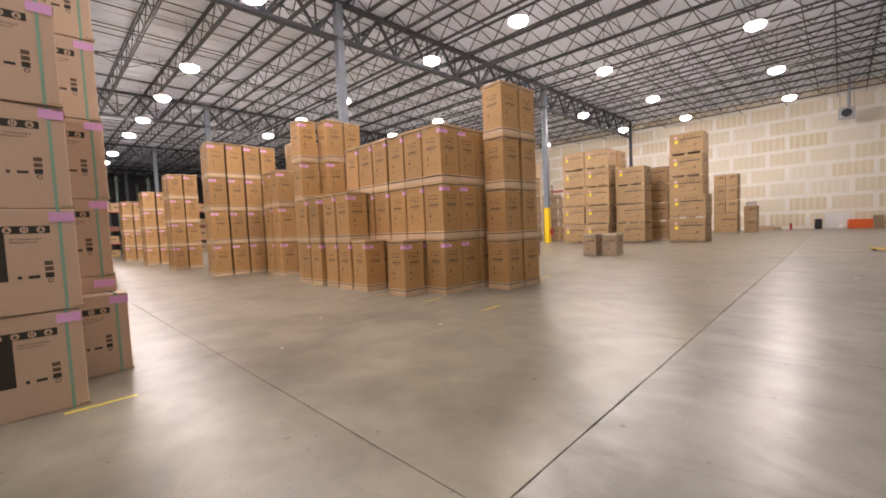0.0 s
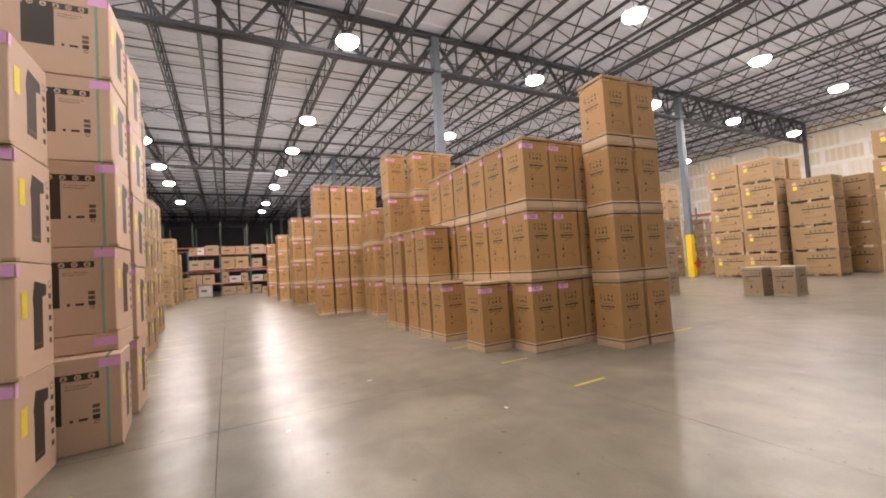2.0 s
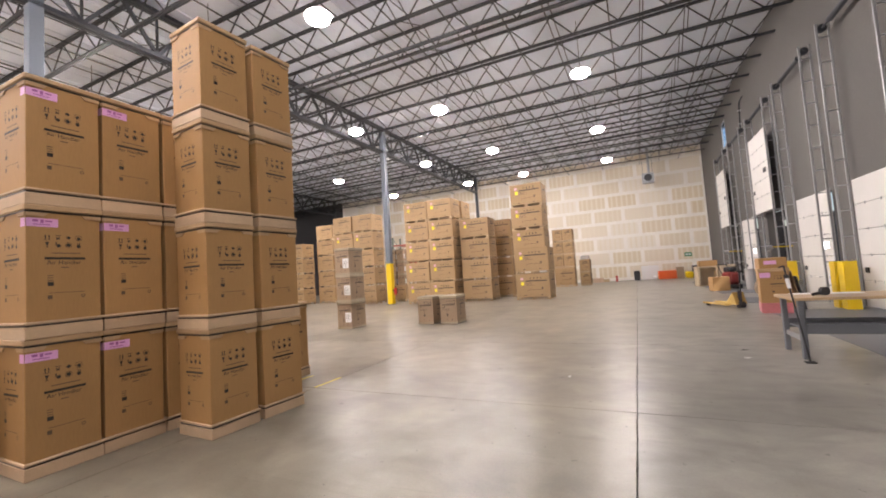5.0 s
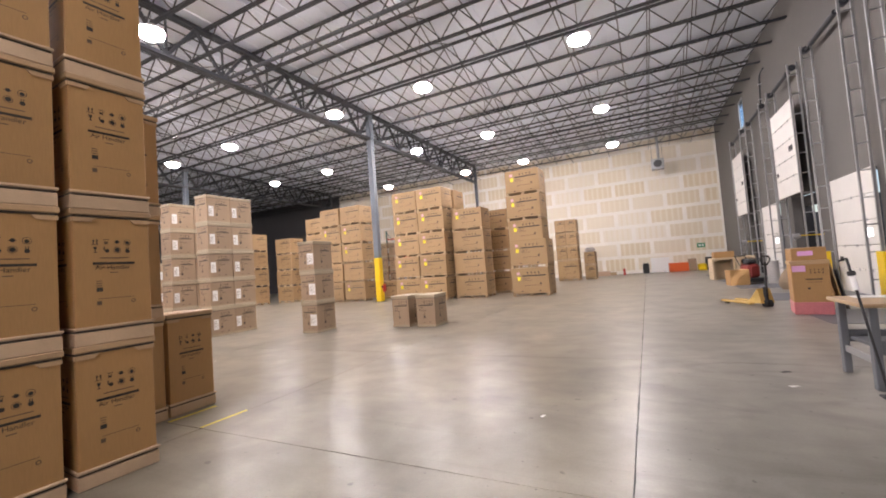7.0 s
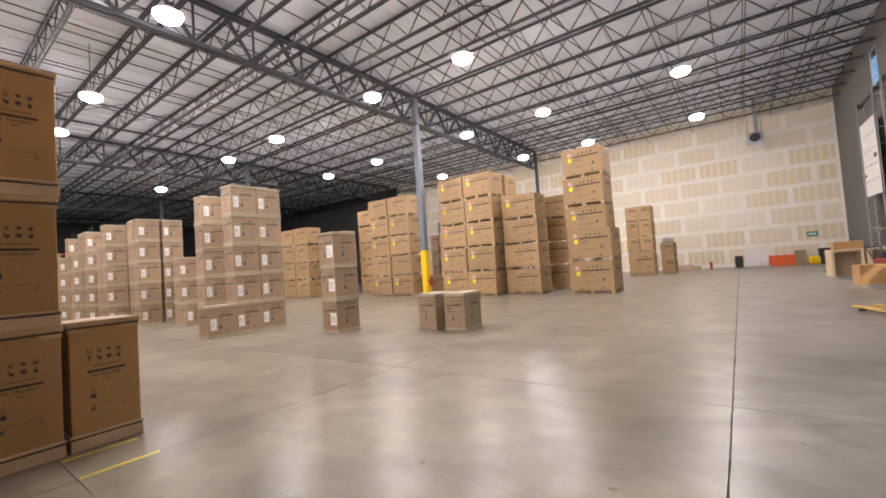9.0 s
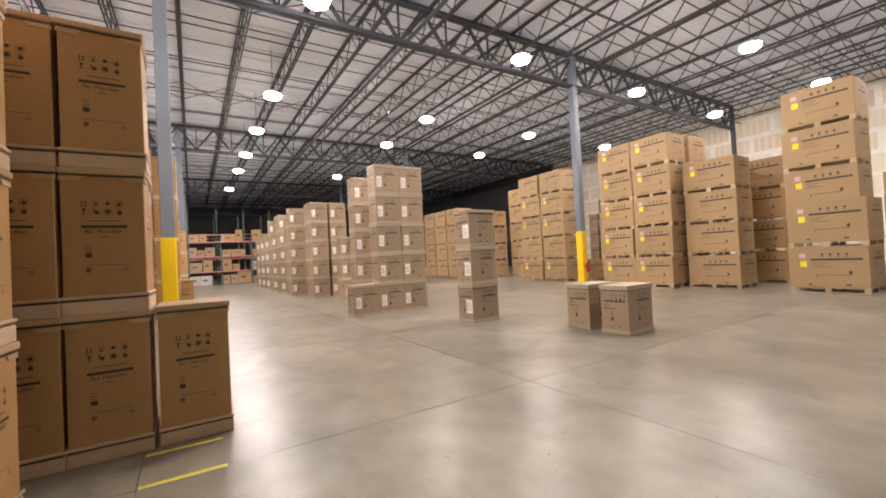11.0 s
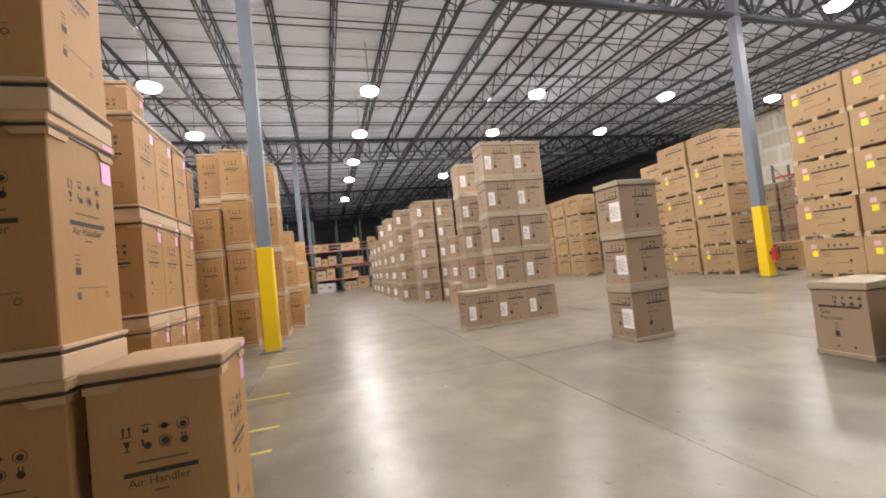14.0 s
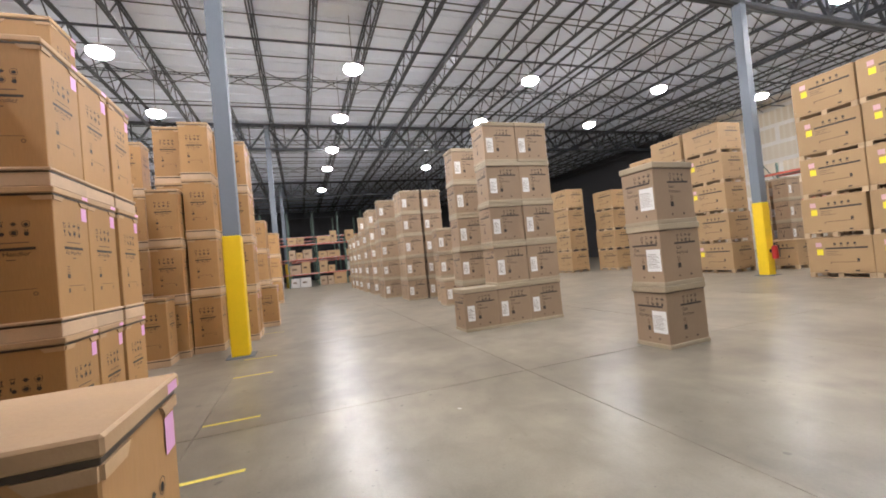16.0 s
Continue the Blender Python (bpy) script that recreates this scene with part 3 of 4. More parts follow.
def unit_box(w, d, h, tag):
    """Wide carton on its own pallet, with a yellow tag hung near a top corner."""
    ob = part("unit_carton", sharp_body(w, d, 0.142, h, 0.012), CARD_UNIT)
    tagged(ob, "wide brown carton on a pallet base" + (" with a yellow tag" if tag else ", in a tall stack"), "carton", "palletised cartons")
    pallet_parts(ob, w, d)
    for f, fw in (("S", w), ("E", d)):
        def draw(bm, level):
            if level == 0:
                rect(bm, f, w, d, fw * 0.30, fw * (0.93 if f == "S" else 0.85), h * 0.70, h * 0.742)
                for k in range(4):
                    disc(bm, f, w, d, fw * (0.45 + 0.10 * k), h * 0.83, 0.033, 8)
                    rect(bm, f, w, d, fw * (0.45 + 0.10 * k) - 0.03, fw * (0.45 + 0.10 * k) + 0.03, h * 0.775, h * 0.787)
                rect(bm, f, w, d, fw * 0.76, fw * 0.80, h * 0.40, h * 0.47)
                rect(bm, f, w, d, fw * 0.25, fw * 0.30, h * 0.16, h * 0.19)
                rect(bm, f, w, d, fw * 0.72, fw * 0.78, h * 0.16, h * 0.19)
            else:
                rect(bm, f, w, d, fw * 0.36, fw * 0.80, h * 0.375, h * 0.389)
                rect(bm, f, w, d, fw * 0.36, fw * 0.372, h * 0.33, h * 0.375)
                for k, e in enumerate((0.50, 0.46, 0.55)):
                    rect(bm, f, w, d, fw * 0.31, fw * e, h * (0.64 - 0.045 * k), h * (0.652 - 0.045 * k))

        face_print(ob, f, w, d, draw)
    if tag:
        bm = B()
        rect(bm, "S", w, d, w * 0.16, w * 0.16 + 0.15, h * 0.56, h * 0.56 + 0.17, 0.004)
        part("tag", bm, YELLOW_TAG, ob, "yellow paper tag")
        bm = B()
        rect(bm, "S", w, d, w * 0.15, w * 0.15 + 0.14, h * 0.76, h * 0.76 + 0.13, 0.003)
        part("pink_tape", bm, PINK_FADED, ob, "faded pink tape label")
    return ob


def pump_box(w=0.76, d=0.96, h=0.905, card=CARD_LIT_PALE):
    """Carton with a dark picture of the unit, a green strap, pink tape and a yellow label."""
    ob = part("heat_pump_carton", sharp_body(w, d, 0.0, h - 0.006, 0.008), card)
    tagged(ob, ("light-paled brown" if card == CARD_LIT_PALE else "brown") + " carton with dark picture, green strap, pink tape", "carton", "strapped heat pump cartons")
    def east(bm, level):
        if level == 0:
            rect(bm, "E", w, d, 0.27, 0.79, 0.69, 0.755)
            rect(bm, "E", w, d, 0.255, 0.51, 0.29, 0.70)
            rect(bm, "E", w, d, 0.735, 0.79, 0.30, 0.345)
            rect(bm, "E", w, d, 0.63, 0.70, 0.302, 0.325)
            rect(bm, "E", w, d, 0.565, 0.59, 0.302, 0.327)
        else:
            for k in range(2):
                rect(bm, "E", w, d, 0.735, 0.79, 0.36 + 0.05 * k, 0.395 + 0.05 * k)
            ring(bm, "E", w, d, 0.765, 0.275, 0.02, 0.007, 8)
            rect(bm, "E", w, d, 0.27, 0.36, 0.06, 0.067)

    def north(bm, level):
        if level == 0:
            poly(bm, "N", w, d, [(w * 0.40, h * 0.66), (w * 0.46, h * 0.83), (w * 0.80, h * 0.80), (w * 0.80, h * 0.70), (w * 0.68, h * 0.68), (w * 0.68, h * 0.20), (w * 0.42, h * 0.20), (w * 0.42, h * 0.6)])
            for k in range(5):
                rect(bm, "N", w, d, w * 0.86, w * 0.94, h * (0.22 + 0.11 * k), h * (0.27 + 0.11 * k))
        else:
            ring(bm, "N", w, d, w * 0.90, h * 0.80, 0.035, 0.01, 10)
            rect(bm, "N", w, d, w * 0.45, w * 0.65, h * 0.24, h * 0.26, 0.0026)

    face_print(ob, "E", w, d, east, "Air-Conditioning &\nHeating Systems", 0.026, (0.535, 0.635))
    face_print(ob, "N", w, d, north)
    for k in range(5):
        bm = B()
        disc(bm, "E", w, d, 0.325 + 0.102 * k, 0.722, 0.028, 12, 0.0028)
        pic = part("pictogram", bm, CARD_LIT_PALE, ob, "round pale pictogram on a dark strip")
        bm = B()
        c = 0.325 + 0.102 * k
        if k in (0, 3):
            for e in (-0.008, 0.008):
                rect(bm, "E", w, d, c + e - 0.003, c + e + 0.003, 0.706, 0.738, 0.0036)
        else:
            rect(bm, "E", w, d, c - 0.012, c + 0.012, 0.708, 0.722, 0.0036)
            rect(bm, "E", w, d, c - 0.004, c + 0.004, 0.722, 0.738, 0.0036)
        tagged(part("symbol", bm, INK, pic), kind="stuff")
    bm = B()
    k = d / 2 - 0.105
    block(bm, w / 2, w / 2 + 0.004, k - 0.012, k + 0.012, 0.0, h - 0.004)
    block(bm, -w / 2, w / 2 + 0.004, k - 0.012, k + 0.012, h - 0.006, h - 0.002)
    part("strap", bm, GREEN_STRAP, ob, "shiny green packing strap")
    bm = B()
    rect(bm, "E", w, d, d - 0.17, d - 0.005, h * 0.87, h * 0.965, 0.006)
    rect(bm, "N", w, d, 0.0, 0.05, h * 0.86, h * 0.975, 0.006)
    part("pink_tape", bm, PINK, ob, "pink tape wrapped round the corner")
    bm = B()
    rect(bm, "N", w, d, 0.09, 0.19, h * 0.50, h * 0.74, 0.004)
    part("label", bm, YELLOW_TAG, ob, "yellow label")
    for a in (-1, 1):
        part("corner_foot", block(B(), w / 2 - 0.06, w / 2 + 0.012, a * (d / 2 - 0.03) - 0.04, a * (d / 2 - 0.03) + 0.04, 0.0, 0.028), PALLET, ob)
    return ob


rng = random.Random(7)


def jitter(x, y, z, turn=0.0, slack=0.008):
    return pose(x + rng.uniform(-slack, slack), y + rng.uniform(-slack, slack), z, 0, 0, turn + rng.uniform(-1.2, 1.2))


def air(x, y, tiers, h=1.235, tape=None, turn=0.0, single=False):
    """A column of air handler cartons; x, y is the middle of its foot."""
    tape = tape or ("S" if y < 7.5 else "N")
    for k in range(tiers):
        put(("air", h, tape, single), lambda: air_box(h, tape, single), jitter(x, y, k * h, turn))


def furnaces(x, y, tiers, turn=0.0, start=0, side="E"):
    for k in range(start, tiers):
        put(("furnace", side), lambda: furnace_box(side), jitter(x, y, k * 0.887, turn))


def units(x, y, w, d, h, tiers, tags=(), turn=0.0, start=0):
    for k in range(start, tiers):
        tag = k in tags
        put(("unit", w, d, h, tag), lambda: unit_box(w, d, h, tag), jitter(x, y, k * h, turn, 0.02))


# the block of air handlers: its east corner, the tall pair, and the south and north edges
for i, y in enumerate((7.72, 8.37)):
    air(-5.58 + 0.03 * i, y, 4, 1.155, tape="none", turn=-3)
for i in range(6):
    for j in range(2):
        air(-6.40 - 0.62 * i, 6.54 + 0.6 * j, 3)
for i in range(5):
    air(-6.40 - 0.62 * i, 7.75, 3)
air(-7.0, 5.90, 1, turn=0, single=True)
air(-8.42, 5.90, 1, single=True)
for x in (-9.08, -9.70, -10.55, -11.2):
    air(x, 5.88, 2)
air(-12.1, 6.25, 4)
for y in (6.90, 7.57):
    air(-11.63, y, 4)
for x in (-14.3, -14.95):
    air(x, 6.44, 3, 1.235)
for x in (-14.3, -14.95):
    air(x, 7.06, 3, 1.235, tape="none")
air(-6.73, 9.71, 1, 1.26, single=True)
for y in (8.48, 9.09):
    air(-6.70, y, 3, 1.245)
for x in (-9.72, -10.32, -10.95):
    for y in (7.72, 8.32):
        air(x, y, 3)
air(-14.75, 7.68, 1, 1.32, tape="none", single=True)
air(-15.45, 7.86, 3, 1.19, tape="none")
air(-15.72, 8.47, 4, 1.275, tape="none")
air(-16.08, 7.88, 4, 1.275, tape="none")
air(-16.33, 8.50, 4, 1.275, tape="none")
for x in (-16.6, -17.2):
    air(x, 9.1, 4)
for y in (5.0, 5.63, 6.26, 6.89):
    air(-16.7, y, 4)
for y in (5.1, 5.75, 6.4):
    air(-17.35, y, 4)
air(-18.95, 9.45, 1, single=True)
for x in (-22.8, -23.45):
    for y in (5.0, 5.62):
        air(x, y, 4, 1.13)
    air(x, 9.0, 3)
for x in (-28.5, -29.15):
    for y in (4.9, 5.55):
        air(x, y, 4, 1.05)
    air(x, 9.2, 3)
for x in (-36.0, -36.65):
    for y in (4.9, 5.55):
        air(x, y, 4, 1.05)

# furnaces: the three-high stack, the pair and the stepped stack
furnaces(-9.95, 15.63, 3, 3, side="S")
furnaces(-7.47, 16.68, 1, -3, side="none")
furnaces(-6.68, 16.68, 1, 3, side="none")
for i in range(3):
    furnaces(-13.4, 13.98 + 0.8 * i, 1 if i == 0 else 5)
furnaces(-15.42, 14.82, 5)
furnaces(-15.42, 15.65, 5)
furnaces(-18.1, 15.25, 1)
for y in (14.85, 15.75):
    furnaces(-19.3, y + 0.7, 3)
    furnaces(-21.4, y, 5)
    furnaces(-22.0, y, 5)
for i, x in enumerate((-23.7, -24.4, -26.6, -27.4, -29.2, -30.0, -32.0, -34.2, -36.0)):
    for j in range(2):
        furnaces(x, 14.35 + 0.85 * j, (5, 4, 5, 5, 4, 5, 4, 4, 4)[i])

# palletised units along the middle
for x in (-12.2, -10.7):
    units(x - 0.06, 25.1, 1.46, 1.2, 1.14, 2, (0, 1))
    units(x, 25.1, 1.46, 1.2, 1.14, 5, (2, 3, 4), start=2)
    units(x + 0.05, 26.45, 1.46, 1.2, 1.14, 5)
units(-8.98, 25.68, 1.64, 1.2, 1.12, 4, (3,))
units(-8.5, 28.2, 1.66, 1.2, 1.14, 4)
units(-5.95, 25.6, 1.72, 1.35, 1.30, 2, (0, 1))
units(-6.0, 25.6, 1.60, 1.25, 1.18, 5, (2, 3, 4), start=2)
for x in (-18.3, -16.7):
    units(x, 26.2, 1.5, 1.2, 1.14, 5, (0, 2, 3))
units(-22.2, 28.8, 1.5, 1.2, 1.16, 5)
units(-23.9, 27.5, 1.45, 1.2, 1.12, 4)
for x in (-25.7, -27.3, -28.9):
    units(x, 25.9, 1.45, 1.2, 1.22, 4)

# strapped cartons by the start of the walk
for k in range(4):
    put("pump", pump_box, jitter(-5.37, -0.19, k * 0.905, 0, 0.012))
for k in range(1, 5):
    put("pump", pump_box, jitter(-6.57, 0.2, 0.19 + k * 0.905, 0, 0.012))
put("pump", pump_box, jitter(-6.26, 0.24, 0, 3))
ob = part("low_tray", block(B(), -0.38, 0.38, -0.48, 0.48, 0, 0.187, 0.008), CARD_LIT_PALE)
ob.matrix_basis = pose(-6.55, 0.2, 0.9055)
tagged(ob, "low brown cardboard tray between stacked cartons", "tray")
bm = B()
rect(bm, "E", 0.76, 0.96, 0.76, 0.95, 0.06, 0.15, 0.004)
part("pink_tape", bm, PINK, ob, "pink tape label")
for k in range(5):
    put("pump", pump_box, jitter(-7.40, 0.22, k * 0.905, 0, 0.012))
for k in range(2):
    put("pump", pump_box, jitter(-8.4, -0.06, k * 0.905, 0, 0.012))
for x, n in ((-11.9, 6), (-12.75, 4)):
    for k in range(n):
        put("brown pump", lambda: pump_box(card=CARD_UNIT), jitter(x, -0.36, k * 0.905, 0, 0.02))
for x in (-16.45, -17.3):
    for k in range(4):
        put("tall pump", lambda: pump_box(h=1.05, card=CARD_UNIT), jitter(x, -0.72, k * 1.05, 0, 0.02))
for i, x in enumerate((-21.5, -25.0, -28.5, -33.5, -36.5, -39.8, -41.6)):
    units(x, -2.1 + (0.9 if x < -40 else 0), 1.2, 1.1, 0.96, (4, 4, 4, 4, 5, 4, 2)[i])

# ---- loading dock ----
def dock_door(index, y, raised):
    """A sectional door with its vertical-lift rails: closed, or lifted clear of an open bay."""
    x = X_DOCK - 0.075
    lift = 3.25 if raised else 0.0
    ob = base("dock_door", pose(x, y, 0), ("raised white sectional dock door above an open bay" if raised else "closed white sectional dock door with small window"), "dock door", "dock doors")
    n, ph = 5, DOOR_H / 5
    for k in range(n):
        z0 = lift + 0.03 + k * ph
        off = -0.27 if raised else 0.0
        bm = block(B(), off - 0.03, off + 0.03, -DOOR_W / 2 - 0.04, DOOR_W / 2 + 0.04, z0, z0 + ph - 0.012, 0.006)
        panel = part("panel", bm, DOORWHITE, ob)
        if k:
            bm = B()
            for s in (-0.75, 0.0, 0.75):
                block(bm, off - 0.045, off - 0.031, s - 0.022, s + 0.022, z0 - 0.045, z0 + 0.03, 0.004)
            part("hinge", bm, GALV, panel)
        if k == 2:
            bm = block(B(), off - 0.034, off - 0.0305, -0.95, -0.52, z0 + 0.22, z0 + 0.42)
            part("pane", bm, BLACK if raised else PANE_GLOW, panel, "small dark window slot" if raised else "small window with daylight put in as glow")
        if k == 1:
            part("lock", block(B(), off - 0.06, off - 0.031, 0.95, 1.12, z0 + 0.2, z0 + 0.34, 0.01), BLACK, panel)
    for s in (-1, 1):
        bm = B()
        yy = s * (DOOR_W / 2 + 0.12)
        for a in (-0.32, -0.06):
            bar(bm, (a, yy, 0), (a, yy, 7.7), 0.045, 0.06)
        for k in range(11):
            z = 0.5 + 0.68 * k
            bar(bm, (-0.32, yy, z), (-0.06, yy, z), 0.03)
        part("rail", bm, GALV, ob, "tall galvanised vertical-lift rail")
    bm = B()
    rod(bm, (-0.2, -DOOR_W / 2 - 0.2, 7.55), (-0.2, DOOR_W / 2 + 0.2, 7.55), 0.03, 8)
    rod(bm, (-0.2, -0.9, 7.55), (-0.2, 0.9, 7.55), 0.075, 10)
    for s in (-1, 1):
        rod(bm, (-0.2, s * (DOOR_W / 2 + 0.05), 7.55), (-0.2, s * (DOOR_W / 2 + 0.16), 7.55), 0.105, 12)
    part("spring_shaft", bm, STEEL, ob, "dark torsion spring shaft with cable drums")
    return ob


# emission stands in for daylight coming through the closed doors' panes
PANE_GLOW = material("door_pane_glow", (0.85, 0.87, 0.9), 0.3, emit=(0.95, 0.97, 1.0), power=2.5)
for i, y in enumerate(DOOR_Y[:-1]):
    dock_door(i, y, i in RAISED)
    bm = B()
    block(bm, -2.3, 0.0, -1.0, 1.0, 0.0005, 0.008, 0.003)
    ob = part("dock_leveller_plate", bm, GREYMETAL)
    ob.location = (X_DOCK - 0.02, y, 0)
    tagged(ob, "grey steel dock leveller plate in the floor", "dock plate", "dock levellers")

for i in RAISED:
    y = DOOR_Y[i]
    ob = base("trailer", pose(X_DOCK + 0.85, y, 0), "dark empty trailer backed up to an open dock door", "trailer", "docked trailers")
    part("floor_boards", block(B(), 0, 9, -1.2, 1.2, -0.16, -0.02), BENCHTOP, ob)
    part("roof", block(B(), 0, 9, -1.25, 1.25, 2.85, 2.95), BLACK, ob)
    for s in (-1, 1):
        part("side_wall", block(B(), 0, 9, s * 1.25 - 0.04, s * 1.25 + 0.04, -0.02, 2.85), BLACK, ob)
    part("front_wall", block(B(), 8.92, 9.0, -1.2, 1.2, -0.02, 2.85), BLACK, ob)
    for xx in (6.2, 7.4):
        for s in (-1, 1):
            bm = B()
            rod(bm, (xx, s * 0.85, -0.8), (xx, s * 1.15, -0.8), 0.5, 18)
            part("wheel", bm, BLACK, ob)
    sl = base("dock_seal", pose(X_DOCK + 0.28, y, 0), "black foam dock seal round an open bay", "dock seal", "dock seals")
    part("side_pad", block(B(), 0.0, 0.27, 1.1, 1.4, -0.6, 3.3, 0.03), BLACK, sl)
    part("head_pad", block(B(), 0.0, 0.27, -1.4, 1.4, 2.9, 3.29, 0.03), BLACK, sl)
    lt = base("dock_light", pose(X_DOCK - 0.12, y - DOOR_W / 2 - 0.3, 1.75), "small dock loading lamp on a folding arm", "lamp", "dock lamps")
    bm = B()
    bar(bm, (0.12, 0, 0), (-0.5, -0.05, 0.02), 0.035)
    part("arm", bm, YELLOW, lt)
    bm = B()
    rod(bm, (-0.5, -0.05, 0.02), (-0.68, 0.0, -0.02), 0.08, 12, 0.11)
    part("head", bm, GALV, lt)

for y in (14.3, 14.75, 18.35, 18.85, 22.6, 23.2):
    bm = block(B(), -0.02, 0.02, -0.16, 0.16, 0, 1.22, 0.006)
    block(bm, 0.02, 0.26, -0.16, -0.13, 0, 1.22, 0.004)
    ob = part("rail_guard", bm, YELLOW)
    ob.location = (X_DOCK - 0.66, y, 0)
    tagged(ob, "yellow steel guard protecting a dock door rail", "guard", "yellow rail guards")

# conduit high on the dock wall
bm = B()
pts = [(0, 0, 0), (0, -0.22, 1.05), (0, -0.30, 1.2), (0, -0.45, 1.27), (0, -0.95, 1.28)]
for a, c in zip(pts, pts[1:]):
    rod(bm, a, c, 0.028, 10)
for p in pts[1:-1]:
    bmesh.ops.create_uvsphere(bm, u_segments=10, v_segments=6, radius=0.029, matrix=Matrix.Translation(p))
ob = base("wall_conduit", pose(X_DOCK - 0.06, 29.46, 7.95), "dark bent conduit pipe high on the dock wall", "pipe")
part("pipe", bm, STEEL, ob)
for z, y in ((0.2, -0.042), (0.85, -0.178)):
    part("clamp", block(B(), -0.06, 0.06, y - 0.06, y + 0.06, z - 0.02, z + 0.02, 0.004), GALV, ob)

JACK = material("jack_yellow_worn", (0.50, 0.33, 0.09), 0.55, grain=0.15, scale=20, stain=0.25, stain_scale=4)


# pallet jack
def pallet_jack(m):
    ob = base("pallet_jack", m, "yellow pallet jack with black handle, forks down", "pallet jack")
    for s in (-1, 1):
        bm = block(B(), 0.05, 1.2, s * 0.19 - 0.075, s * 0.19 + 0.075, 0.055, 0.11, 0.012)
        part("fork", bm, JACK, ob)
        bm = B()
        rod(bm, (1.02, s * 0.19 - 0.05, 0.04), (1.02, s * 0.19 + 0.05, 0.04), 0.04, 10)
        part("roller", bm, BLACK, ob)
    bm = B()
    vs = [bm.verts.new(p) for p in ((0.12, -0.27, 0.1), (0.12, 0.27, 0.1), (-0.1, 0.16, 0.46), (-0.1, -0.16, 0.46), (-0.22, -0.16, 0.10), (-0.22, 0.16, 0.10))]
    for f in ((0, 1, 2, 3), (3, 2, 5, 4), (4, 5, 1, 0), (1, 5, 2), (0, 3, 4)):
        bm.faces.new([vs[k] for k in f])
    part("body", bm, JACK, ob)
    bm = B()
    for s in (-1, 1):
        rod(bm, (-0.2, s * 0.05 - 0.035, 0.09), (-0.2, s * 0.05 + 0.035, 0.09), 0.09, 14)
    part("steer_wheel", bm, BLACK, ob)
    bm = B()
    rod(bm, (-0.17, 0, 0.15), (-0.17, 0, 0.5), 0.05, 12)
    rod(bm, (-0.2, 0, 0.35), (-0.26, 0, 1.13), 0.022, 10)
    part("handle_shaft", bm, BLACK, ob)
    bm = B()
    pts = [(-0.26, 0, 1.02), (-0.26, 0.10, 1.13), (-0.27, 0.12, 1.22), (-0.27, 0.06, 1.27), (-0.27, -0.06, 1.27), (-0.27, -0.12, 1.22), (-0.26, -0.10, 1.13), (-0.26, 0, 1.02)]
    for a, c in zip(pts, pts[1:]):
        rod(bm, a, c, 0.017, 8)
    part("handle_loop", bm, BLACK, ob)
    return ob


pallet_jack(pose(1.42, 19.35, 0, 0, 0, 115))

# taped carton, boards and bench by the doors
ob = part("returned_carton", block(B(), -0.31, 0.31, -0.34, 0.34, 0.0, 1.14, 0.01), CARD)
ob.matrix_basis = pose(2.03, 18.02, 0, 0, 0, -8)
tagged(ob, "brown carton with pink tape and a pink wrapped foot", "carton")
part("wrapped_foot", block(B(), -0.318, 0.318, -0.348, 0.348, 0.004, 0.27, 0.01), material("pink_wrap", (0.55, 0.18, 0.20), 0.4, grain=0.15, scale=25, stain=0.2), ob, "reddish pink plastic wrap")
part("lid", block(B(), -0.325, 0.325, -0.355, 0.355, 1.075, 1.155, 0.008), TRAY, ob)
bm = B()
rect(bm, "S", 0.62, 0.68, 0.02, 0.24, 0.92, 1.05, 0.004)
part("pink_tape", bm, PINK, ob, "pink tape label")


def returned_print(bm, level):
    if level == 0:
        icons(bm, "S", 0.62, 0.68, 0.30, 0.93, 0.042)
        rect(bm, "S", 0.62, 0.68, 0.22, 0.50, 0.74, 0.765)
        rect(bm, "S", 0.62, 0.68, 0.25, 0.29, 0.54, 0.58)
    else:
        rect(bm, "S", 0.62, 0.68, 0.25, 0.48, 0.69, 0.70)


face_print(ob, "S", 0.62, 0.68, returned_print)
ob = part("flat_carton", block(B(), -0.29, 0.29, -0.3, 0.3, 0.0, 0.27, 0.01), CARD)
ob.matrix_basis = pose(2.03, 18.05, 1.157, 0, 0, -4)
tagged(ob, "low brown carton with pink tape lying on a carton", "carton")
bm = B()
rect(bm, "S", 0.58, 0.6, 0.1, 0.36, 0.10, 0.2, 0.003)
part("pink_tape", bm, PINK, ob, "pink tape label")
for k, (dx, dz) in enumerate(((0.0, 1.12), (0.09, 1.05), (0.17, 0.9))):
    ob = part("leaning_board", block(B(), -0.012, 0.012, -0.45, 0.45, 0, dz, 0.003), (CARD, PALLET, GREYMETAL)[k])
    ob.matrix_basis = pose(2.62 + dx, 18.9, 0.004, 0, -9, 0)
    tagged(ob, ("brown cardboard sheet", "plain wooden board", "dark grey panel")[k] + " leaning near the dock doors", "board", "leaning boards")


